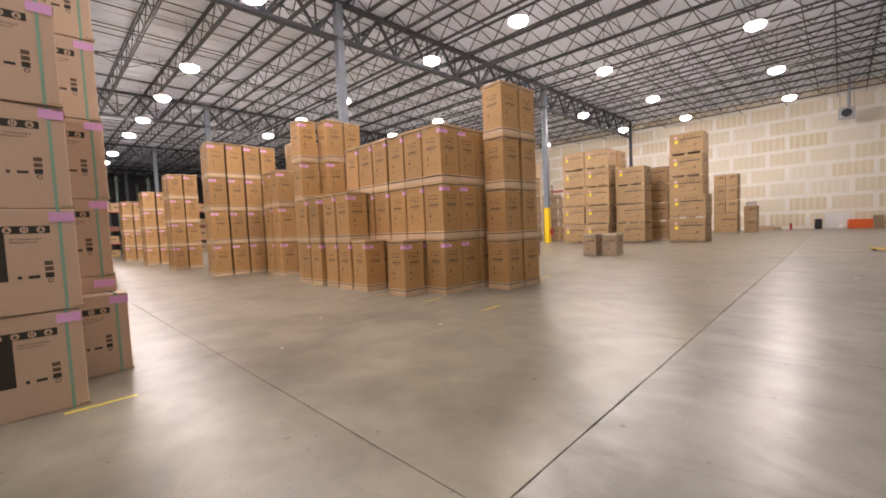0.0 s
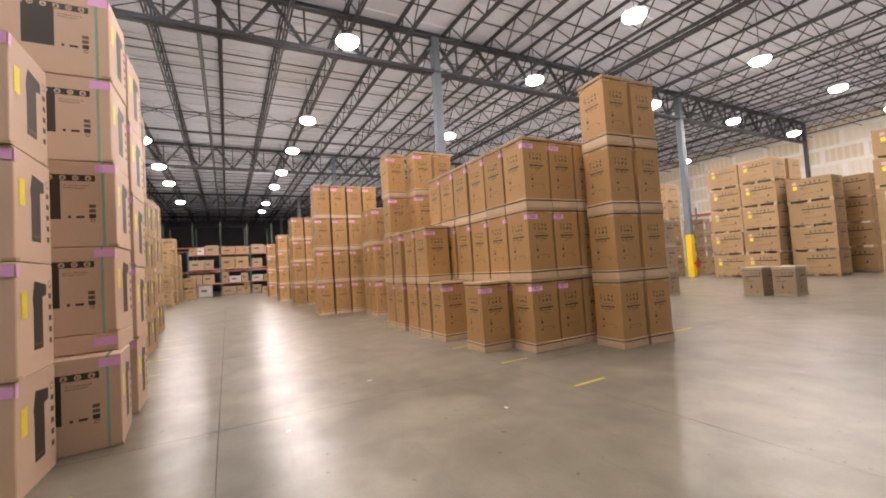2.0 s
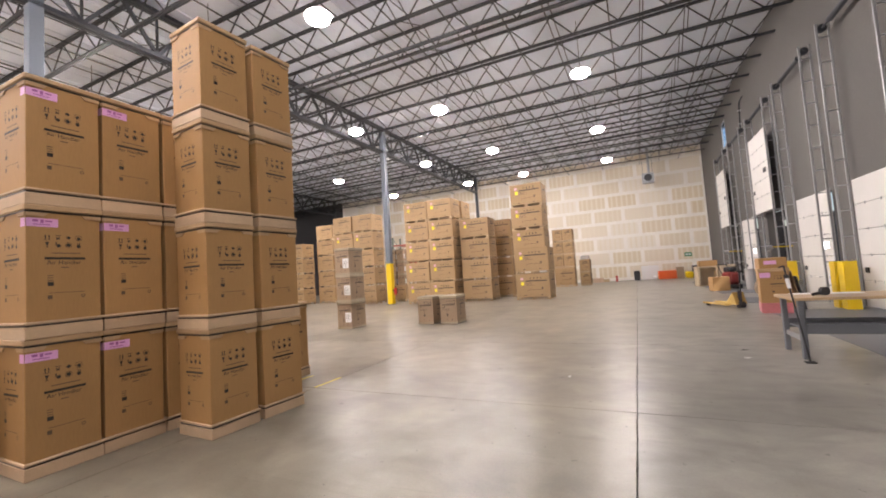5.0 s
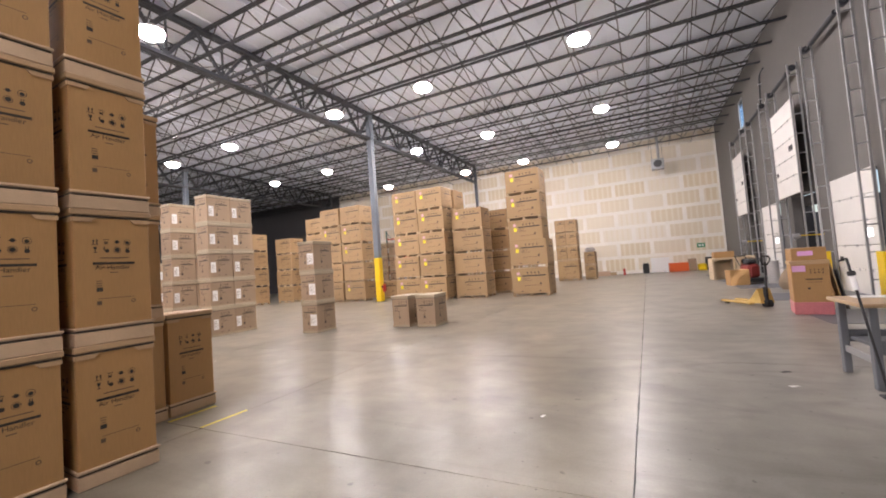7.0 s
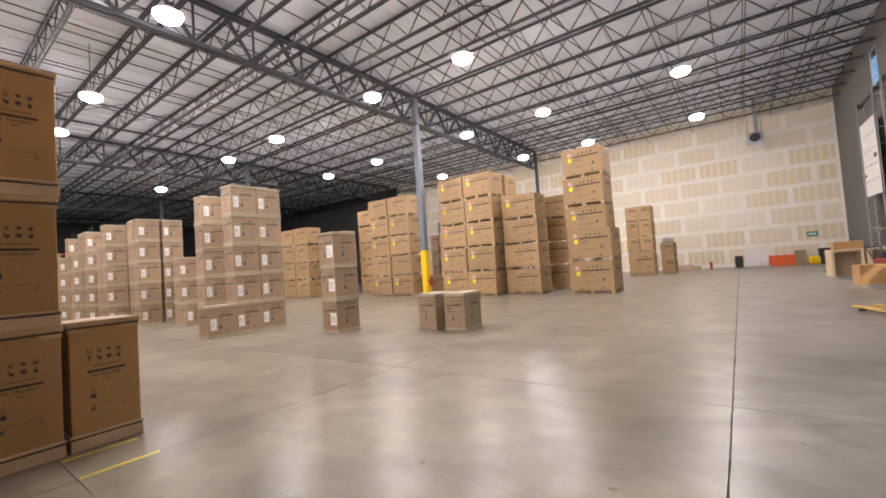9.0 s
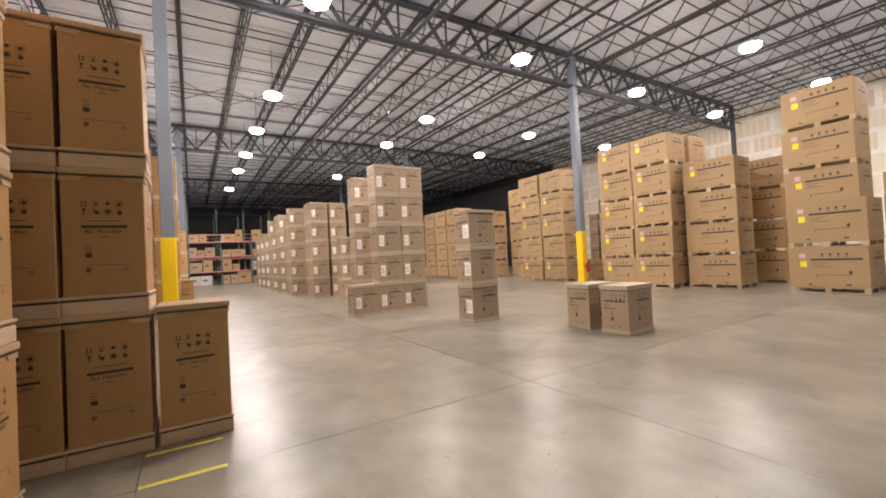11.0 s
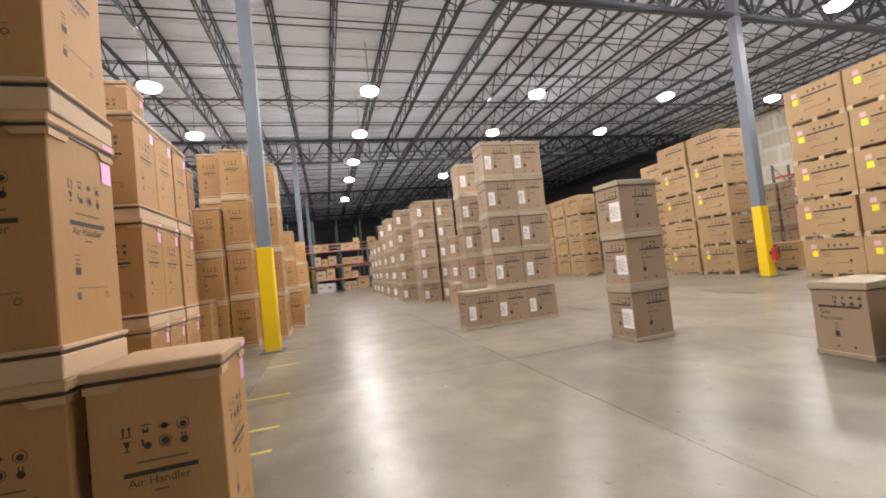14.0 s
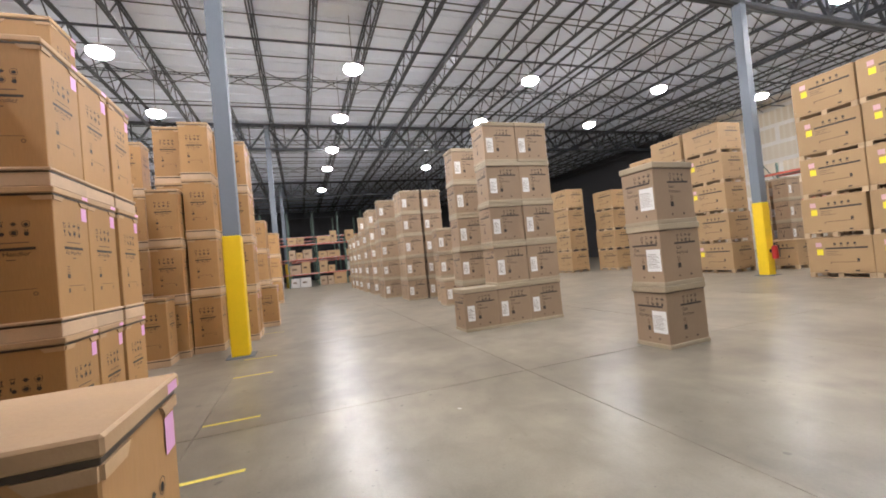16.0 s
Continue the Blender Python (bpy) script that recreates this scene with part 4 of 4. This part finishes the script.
def workbench(m):
    ob = base("workbench", m, "packing bench with wooden top and grey steel legs", "workbench")
    part("top", block(B(), -0.43, 0.43, -0.95, 0.95, 0.845, 0.885, 0.006), BENCHTOP, ob)
    for a in (-1, 1):
        for c in (-1, 1):
            part("leg", block(B(), a * 0.36 - 0.04, a * 0.36 + 0.04, c * 0.85 - 0.035, c * 0.85 + 0.035, 0, 0.845, 0.006), GREYMETAL, ob)
    part("shelf", block(B(), -0.32, 0.32, -0.81, 0.81, 0.40, 0.43, 0.004), GREYMETAL, ob)
    for a in (-1, 1):
        part("long_stretcher", block(B(), a * 0.36 - 0.02, a * 0.36 + 0.02, -0.81, 0.81, 0.36, 0.50, 0.004), GREYMETAL, ob)
    for c in (-1, 1):
        part("side_stretcher", block(B(), -0.32, 0.32, c * 0.85 - 0.015, c * 0.85 + 0.015, 0.25, 0.32, 0.004), GALV, ob)
    return ob


workbench(pose(1.78, 12.55, 0, 0, 0, 91))
ob = part("paper_sheet", block(B(), -0.12, 0.12, -0.42, 0.42, 0, 0.004), WHITE_LABEL)
ob.matrix_basis = pose(1.42, 12.78, 0.8865, 0, 0, 86)
tagged(ob, "white paper sheets spread on the packing bench", "paper")
ob = base("tape_dispenser", pose(1.30, 12.42, 0.886, 0, 0, 200), "black handheld tape dispenser on the packing bench", "tape dispenser")
bm = B()
rod(bm, (0, -0.03, 0.065), (0, 0.03, 0.065), 0.062, 16)
part("reel", bm, BLACK, ob)
bm = B()
bar(bm, (0.05, 0, 0.04), (0.17, 0, 0.025), 0.03, 0.04)
part("grip", bm, BLACK, ob)
ob = base("strapping_tool_pole", pose(0.905, 11.92, 0), "thin black pole tool leaning on the packing bench", "pole")
bm = B()
rod(bm, (0, 0, 0.012), (-0.105, 0.27, 1.36), 0.012, 8)
rod(bm, (-0.105, 0.27, 1.36), (-0.17, 0.27, 1.335), 0.010, 8)
part("pole", bm, BLACK, ob)
bm = B()
rod(bm, (-0.08, 0.205, 1.03), (-0.09, 0.232, 1.17), 0.026, 10)
part("grip", bm, WHITE_LABEL, ob)
bm = B()
rod(bm, (-0.09, 0.234, 1.18), (-0.094, 0.242, 1.225), 0.034, 10)
part("collar", bm, BLACK, ob)
part("foot", block(B(), -0.06, 0.06, -0.05, 0.05, 0.0, 0.02, 0.004), BLACK, ob)

# crates and machine further along the dock wall
PLYWOOD = material("pale_plywood", (0.60, 0.48, 0.32), 0.65, grain=0.12, scale=25, stain=0.12, bump=0.2, stretch=(1, 1, 7))


def crate(m, w, d, h, label):
    ob = base("wooden_crate", m, label, "crate", "open crates")
    part("bottom", block(B(), -w / 2, w / 2, -d / 2, d / 2, 0, 0.03), PALLET, ob)
    for s in (-1, 1):
        part("side", block(B(), s * (w / 2 - 0.012) - 0.012, s * (w / 2 - 0.012) + 0.012, -d / 2, d / 2, 0.03, h), PLYWOOD, ob)
    part("back", block(B(), -w / 2 + 0.025, w / 2 - 0.025, d / 2 - 0.024, d / 2, 0.03, h), PLYWOOD, ob)
    part("top", block(B(), -w / 2, w / 2, -d / 2, d / 2, h, h + 0.03), PLYWOOD, ob)
    for u in (-1, 1):
        part("front_post", block(B(), u * (w / 2 - 0.06) - 0.034, u * (w / 2 - 0.06) + 0.034, -d / 2 - 0.022, -d / 2, 0.0, h + 0.03, 0.003), PLYWOOD, ob)
    part("front_rail", block(B(), -w / 2 + 0.095, w / 2 - 0.095, -d / 2 - 0.022, -d / 2, h - 0.05, h + 0.03, 0.003), PLYWOOD, ob)
    return ob


crate(pose(2.15, 30.6, 0, 0, 0, 5), 0.95, 0.8, 1.02, "pale plywood crate with an open front")
crate(pose(3.05, 30.4, 0, 0, 0, 5), 0.7, 0.7, 1.05, "pale plywood crate beside the dock wall")
ob = part("brown_carton", block(B(), -0.42, 0.42, -0.35, 0.35, 0, 0.30, 0.01), CARD)
ob.matrix_basis = pose(2.25, 30.6, 1.054)
tagged(ob, "brown carton lying on a plywood crate", "carton")
ob = part("brown_carton", block(B(), -0.33, 0.33, -0.3, 0.3, 0, 0.62, 0.01), CARD)
ob.matrix_basis = pose(2.1, 26.5, 0, 0, 0, 8)
tagged(ob, "plain brown carton on the dock floor", "carton")
DARK_RED = material("dark_red_paint", (0.23, 0.03, 0.025), 0.45, grain=0.08, stain=0.15)
ob = base("floor_scrubber", pose(2.75, 27.7, 0, 0, 0, 20), "dark red wheeled floor machine with black pads", "floor machine")
part("tank", block(B(), -0.23, 0.23, -0.35, 0.35, 0.2, 0.78, 0.09), DARK_RED, ob)
part("motor", block(B(), -0.2, 0.2, -0.2, 0.2, 0.78, 1.0, 0.05), BLACK, ob)
bm = B()
rod(bm, (-0.05, -0.42, 0.04), (-0.05, -0.42, 0.2), 0.26, 18)
part("brush_pad", bm, BLACK, ob)
for s in (-1, 1):
    bm = B()
    rod(bm, (s * 0.29, 0.15, 0.13), (s * 0.35, 0.15, 0.13), 0.13, 16)
    part("wheel", bm, BLACK, ob)
bm = B()
rod(bm, (0.2, 0.3, 0.7), (0.2, 0.62, 1.12), 0.02, 8)
rod(bm, (-0.2, 0.3, 0.7), (-0.2, 0.62, 1.12), 0.02, 8)
rod(bm, (-0.24, 0.62, 1.12), (0.24, 0.62, 1.12), 0.022, 8)
part("handle", bm, BLACK, ob)
bm = B()
rod(bm, (0, 0, 0), (0, 0, 0.86), 0.19, 18)
rod(bm, (0, 0, 0.86), (0, 0, 0.9), 0.205, 18)
ob = part("drum", bm, WRAP)
ob.location = (3.3, 26.6, 0)
tagged(ob, "pale grey drum beside the dock wall", "drum")
bm = B()
bmesh.ops.create_icosphere(bm, subdivisions=3, radius=0.34)
for v in bm.verts:
    v.co.z = v.co.z * 1.35 * (1 + 0.3 * noise.noise(v.co * 3)) + 0.38
    v.co.x *= (1 + 0.25 * noise.noise(v.co * 2.2)) * (1.15 - 0.45 * max(0.0, v.co.z))
    v.co.x += 0.22 * max(0.0, v.co.z)
    v.co.z = max(v.co.z, 0.0)
ob = part("sack", bm, material("sackcloth", (0.30, 0.23, 0.16), 0.85, grain=0.15, scale=30, bump=0.4))
ob.location = (3.1, 23.9, 0)
tagged(ob, "slumped brown sack by the dock wall", "sack")

# clutter along the plasterboard wall
def clutter(name, x, y, w, d, h, mat, label, cat, bev=0.03, m=None):
    ob = part(name, block(B(), -w / 2, w / 2, -d / 2, d / 2, 0, h, bev), mat)
    ob.matrix_basis = pose(x, y, 0, 0, 0, rng.uniform(-8, 8))
    return tagged(ob, label, cat)


clutter("storage_tote", 0.95, 41.8, 1.25, 0.6, 0.66, ORANGE, "orange plastic tote by the plasterboard wall", "tote")
clutter("brown_carton", 1.85, 41.8, 0.5, 0.5, 0.9, CARD_GREY, "tall grey-brown carton against the plasterboard wall", "carton", 0.01)
clutter("floor_cleaner", 2.45, 41.6, 0.55, 0.5, 0.5, YELLOW, "low yellow wheeled cleaning machine near the wall", "machine", 0.1)
clutter("tool_chest", 3.0, 41.7, 0.6, 0.5, 0.95, BLACK, "black tool chest against the plasterboard wall", "tool chest")
clutter("tool_chest", 3.6, 41.5, 0.5, 0.5, 1.1, GREYMETAL, "dark grey cabinet in the far corner", "cabinet")
clutter("hand_truck", -1.25, 41.5, 0.42, 0.5, 0.78, BLACK, "small black wheeled equipment near the wall", "equipment", 0.06)
clutter("plaster_sheet", -0.25, 42.3, 1.3, 0.06, 1.15, WHITE_LABEL, "white sheet leaning on the plasterboard wall", "sheet", 0.006)
clutter("paint_bucket", 0.05, 41.6, 0.34, 0.3, 0.3, WHITE_LABEL, "white bundle on the floor by the wall", "bundle", 0.08)
clutter("small_stand", -2.75, 40.6, 0.16, 0.2, 0.5, RED, "small red stand on the floor", "stand", 0.02)
clutter("low_carton", -4.35, 41.0, 1.1, 0.7, 0.35, CARD_LIT_PALE, "low opened carton on the floor by the wall", "carton", 0.01)
clutter("low_carton", -3.6, 41.2, 0.5, 0.5, 0.25, PALLET, "low wooden box on the floor by the wall", "box", 0.01)
sign = part("exit_sign", block(B(), -0.26, 0.26, -0.03, 0.0, -0.16, 0.16, 0.004), GREENSIGN)
sign.location = (2.6, Y_NORTH - 0.005, 1.85)
tagged(sign, "small green sign on the plasterboard wall", "sign")
bm = B()
for k, (a, c) in enumerate(((-0.18, -0.02), (0.03, 0.17))):
    block(bm, a, c, -0.034, -0.031, -0.05, 0.06)
part("marking", bm, WHITE_LABEL, sign, "pale unreadable marking")

# hanging unit heater
ob = base("unit_heater", pose(0.2, 40.6, 8.1), "grey unit heater hanging from the roof by the far wall", "heater")
part("case", block(B(), -0.42, 0.42, -0.28, 0.28, -0.38, 0.38, 0.03), GALV, ob)
bm = B()
rod(bm, (0, -0.29, 0), (0, -0.33, 0), 0.28, 20)
part("fan_guard", bm, BLACK, ob)
bm = B()
for s in (-0.35, 0.35):
    rod(bm, (s, 0, 0.38), (s, 0, Z_DECK - 8.1), 0.012, 6)
part("hanger", bm, STEEL, ob)
bm = B()
rod(bm, (0.1, 0.2, 0.3), (0.1, 0.2, Z_DECK - 8.1), 0.09, 12)
part("flue", bm, GALV, ob)

# wrapped stacks near the far wall
units(-6.15, 36.8, 1.45, 1.2, 1.42, 1)
for k in range(3):
    for s in (-1, 1):
        put("wrapped", lambda: unit_box(0.72, 1.1, 0.98, False), jitter(-6.15 + s * 0.37, 36.8, 1.42 + 0.98 * k))
for k in range(2):
    put("wrapped", None, jitter(-4.75, 37.4, 0.98 * k))
ob = part("wrapped_bundle", block(B(), -0.3, 0.3, -0.35, 0.35, 0, 0.3, 0.08), WRAP)
ob.matrix_basis = pose(-4.75, 37.4, 1.962, 0, 0, 12)
tagged(ob, "white wrapped bundle lying on stacked cartons", "bundle")

# fire extinguisher on the guarded column
ob = base("fire_extinguisher", pose(-14.085, 24.92, 0.55), "red fire extinguisher hung on the yellow column guard", "fire extinguisher")
bm = B()
rod(bm, (0, 0, 0.0), (0, 0, 0.38), 0.085, 16)
bmesh.ops.create_uvsphere(bm, u_segments=16, v_segments=8, radius=0.085, matrix=Matrix.Translation((0, 0, 0.38)) @ Matrix.Diagonal((1, 1, 0.6, 1)))
part("cylinder", bm, RED, ob)
bm = B()
rod(bm, (0, 0, 0.42), (0, 0, 0.5), 0.02, 8)
bar(bm, (-0.03, 0, 0.48), (0.11, 0, 0.52), 0.025)
part("valve", bm, BLACK, ob)
bm = B()
rod(bm, (0.03, 0.05, 0.46), (0.1, 0.07, 0.3), 0.012, 6)
rod(bm, (0.1, 0.07, 0.3), (0.09, 0.06, 0.05), 0.012, 6)
part("hose", bm, BLACK, ob)
bm = B()
block(bm, -0.15, -0.085, -0.03, 0.03, 0.2, 0.32)
part("bracket", bm, BLACK, ob)


# ---- pallet racks ----
def rack(m, bays, bw, depth, levels, tall, label):
    ob = base("pallet_rack", m, label, "pallet rack", "pallet racks")
    for i in range(bays + 1):
        bm = B()
        for a in (0, depth):
            block(bm, a - 0.04, a + 0.04, i * bw - 0.045, i * bw + 0.045, 0, tall)
        n = int(tall / 0.9)
        for k in range(n):
            bar(bm, (0, i * bw, 0.1 + 0.9 * k), (depth, i * bw, 0.1 + 0.9 * (k + 1) if k < n - 1 else tall - 0.05), 0.03)
        part("upright", bm, RACK_GREEN, ob)
    for i in range(bays):
        for z in levels:
            for a in (0, depth):
                bm = block(B(), a - 0.03, a + 0.03, i * bw + 0.045, (i + 1) * bw - 0.045, z - 0.11, z)
                part("beam", bm, RACK_RED, ob)
            part("shelf_deck", block(B(), 0.031, depth - 0.031, i * bw + 0.05, (i + 1) * bw - 0.05, z - 0.045, z - 0.015), GALV, ob)
    return ob


rack(pose(-47.0, -1.6, 0, 0, 0, 0), 7, 2.75, -1.1, (1.30, 2.75, 4.2), 4.6, "red and green pallet rack filled with mixed cartons")
rack(pose(-53.5, -4.3, 0), 9, 2.75, -1.1, (2.7, 5.4), 8.2, "tall empty green pallet rack in the unlit end")
rack(pose(-60.0, -4.3, 0), 9, 2.75, -1.1, (2.7, 5.4), 8.2, "tall empty green pallet rack in the unlit end")
for i in range(7):
    for z, fill in ((0.0, 1.0), (1.30, 1.0), (2.75, 0.9), (4.2, 0.8)):
        u = 0.12
        while u < 2.3:
            w = rng.choice((0.6, 0.8, 1.0, 1.2))
            if rng.random() < fill and u + w < 2.65:
                h = rng.uniform(0.55, 1.1)
                kind = ("goods", round(w, 2), int(h * 4), rng.random() < (0.3 if z == 0.0 or z == 1.30 else 0.1))

                def build():
                    hh = 0.25 * kind[2] + 0.15
                    o = part("stored_carton", block(B(), -0.42, 0.42, -w / 2, w / 2, 0, hh, 0.015), WRAP if kind[3] else CARD_GREY if kind[2] % 2 else CARD_UNIT)
                    part("print", block(B(), 0.4205, 0.4225, -w * 0.3, w * 0.1, hh * 0.45, hh * 0.62), INK_SOFT, o)
                    return tagged(o, "white wrapped goods on a pallet rack" if kind[3] else "brown carton stored on a pallet rack", "carton", "stored goods")

                put(kind, build, pose(-47.55, -1.6 + 2.75 * i + u + w / 2, z + (0.001 if z == 0 else -0.013), 0, 0, rng.uniform(-3, 3)))
            u += w + 0.06

# rack behind the middle stacks
rack(pose(-18.5, 33.0, 0, 0, 0, -90), 2, 2.75, 1.1, (1.35, 2.7, 4.1), 4.7, "red pallet rack behind the stacked cartons")
for k, (dx, z, w, h) in enumerate(((0.6, 0.0, 1.1, 1.0), (1.8, 0.0, 0.9, 0.8), (3.2, 0.0, 1.1, 1.0), (4.6, 0.0, 1.2, 1.1), (0.7, 1.34, 0.9, 0.8), (2.0, 1.34, 0.8, 0.7), (3.5, 1.34, 1.0, 0.6), (4.6, 1.34, 0.7, 0.9), (1.2, 2.69, 1.2, 0.8), (3.4, 2.69, 0.9, 0.9), (4.7, 2.69, 0.8, 0.6))):
    ob = part("stored_carton", block(B(), -w / 2, w / 2, -0.42, 0.42, 0, h, 0.012), CARD_GREY if k % 3 else WRAP)
    ob.matrix_basis = pose(-18.5 + dx, 32.45, z + (0.001 if z == 0 else -0.003), 0, 0, rng.uniform(-4, 4))
    tagged(ob, "brown carton stored on a pallet rack" if k % 3 else "white wrapped goods on a pallet rack", "carton", "stored goods")
units(-15.3, 27.6, 1.3, 1.1, 1.05, 1)
for k in range(4):
    furnaces(-16.2 - 0.7 * (k % 2), 29.5, 3 if k < 2 else 4, start=0 if k < 2 else 3)

# floor tape marks
def mark(x, y0, y1):
    ob = part("floor_mark", block(B(), -0.025, 0.025, 0, y1 - y0, 0.0005, 0.002), TAPE_FLOOR)
    ob.matrix_basis = pose(x, y0, 0, 0, 0, rng.uniform(-2, 2))
    tagged(ob, "worn yellow tape strip stuck on the floor", "floor tape", "floor tape strips", "structure")


for k in range(9):
    mark(-4.45 - 1.52 * k, 5.4, 5.92)
for x in (-5.69, -6.3, -8.4, -9.07, -10.4, -12.52, -13.9, -17.2):
    mark(x, 9.32, 9.9)
for x in (-4.86, -6.4, -7.9, -9.4, -11.0, -12.6, -14.2):
    mark(x, 0.1, 0.62)

# paper scraps and a curl of strap on the floor
def scrap(x, y, turn, w, mat, label, cat):
    bm = B()
    bmesh.ops.create_grid(bm, x_segments=5, y_segments=3, size=1, matrix=Matrix.Diagonal((w, w * 0.5, 1, 1)))
    for v in bm.verts:
        v.co.z = 0.004 + 0.25 * w * abs(noise.noise(v.co * 22 + Vector((x, y, 0))))
        v.co.y += 0.3 * w * noise.noise(v.co * 15 + Vector((y, x, 3)))
    r = bmesh.ops.extrude_face_region(bm, geom=list(bm.faces))
    for v in r["geom"]:
        if isinstance(v, bmesh.types.BMVert):
            v.co.z -= 0.003
    ob = part("paper_scrap", bm, mat)
    ob.matrix_basis = pose(x, y, 0, 0, 0, turn)
    return tagged(ob, label, cat, "floor litter")


for x, y, turn, w in ((0.24, 12.15, 20, 0.045), (-6.46, 3.45, 60, 0.03), (-4.37, 4.3, 10, 0.025), (-2.15, 10.62, 70, 0.03), (-6.21, 25.3 - 0.6, 15, 0.06), (-9.3, 11.9, 40, 0.02), (-5.2, 2.2, 80, 0.02)):
    scrap(x, y, turn, w, WHITE_LABEL, "small torn white paper scrap on the floor", "paper scrap")
scrap(0.31, 12.76, 35, 0.05, BLACK, "curl of black strapping lying on the floor", "strap scrap")

# ---- floor slabs ----
PX, PY = 4.39, 3.865
jx, jy = -1.28, 13.17
slab_mesh = {}


def slab(w, d, main, mat):
    """One pour of floor with slightly broken edges; main tells which side lies on the wide joint."""
    def edge(a, c, gap, wear):
        n = 22
        out = []
        for k in range(n):
            p = Vector(a).lerp(Vector(c), k / n)
            q = (Vector(c) - Vector(a)).normalized()
            off = gap + (wear * max(0.0, noise.noise(Vector((k * 0.9, gap * 900, w + d)))) if k else gap)
            out.append(p + Vector((-q.y, q.x)) * off + (q * gap if k == 0 else Vector((0, 0))))
        return out

    x, y, g, m = w / 2, d / 2, 0.003, 0.0045
    pts = edge((-x, -y), (x, -y), g, 0.006) + edge((x, -y), (x, y), m if main[1] else g, 0.014 if main[1] else 0.006)
    pts += edge((x, y), (-x, y), g, 0.006) + edge((-x, y), (-x, -y), m if main[0] else g, 0.014 if main[0] else 0.006)
    bm = B()
    top = [bm.verts.new((p.x, p.y, 0)) for p in pts]
    low = [bm.verts.new((p.x, p.y, -0.0195)) for p in pts]
    bm.faces.new(top)
    for k in range(len(pts)):
        bm.faces.new((top[k - 1], low[k - 1], low[k], top[k]))
    return mesh_of("slab", bm, mat)


nx0, nx1 = -17, 2
for i in range(nx0, nx1):
    for j in range(-8, 9):
        a, c = max(jx + PX * i, X_WEST), min(jx + PX * (i + 1), X_DOCK + 0.28)
        e, f = max(jy + PY * j, Y_SOUTH), min(jy + PY * (j + 1), Y_NORTH)
        if c - a < 0.05 or f - e < 0.05:
            continue
        key = (round(c - a, 2), round(f - e, 2), max(min(i, 1), -2), abs(j) % 2)
        if key not in slab_mesh:
            slab_mesh[key] = slab(c - a, f - e, (i == 0, i == -1), FLOOR_B if i >= 0 else FLOOR_A)
        ob = new("slab", slab_mesh[key])
        ob.parent = floor
        ob.location = ((a + c) / 2, (e + f) / 2, 0)

# plasterboard sheets
PWD, PHT = 2.44, 1.22
sheet = {}
for j in range(9):
    z0 = 0.12 + j * PHT
    x = X_DOCK
    while x > X_TURN + PWD:
        wd = 1.22 if (j % 2 == 0 and x == X_DOCK) else PWD
        top = min(z0 + PHT, Z_DECK - 0.1)
        m = 0.15
        key = (wd, round(top - z0, 2))
        if key not in sheet:
            hw, hh = wd / 2 - m, (top - z0) / 2 - m * 0.9
            sheet[key] = mesh_of("gypsum_board", block(B(), -hw, hw, -0.004, 0.0, -hh, hh), GYPSUM)
        ob = new("gypsum_board", sheet[key])
        ob.parent = wall_north
        ob.location = (x - wd / 2, Y_NORTH, (z0 + top) / 2)
        x -= wd
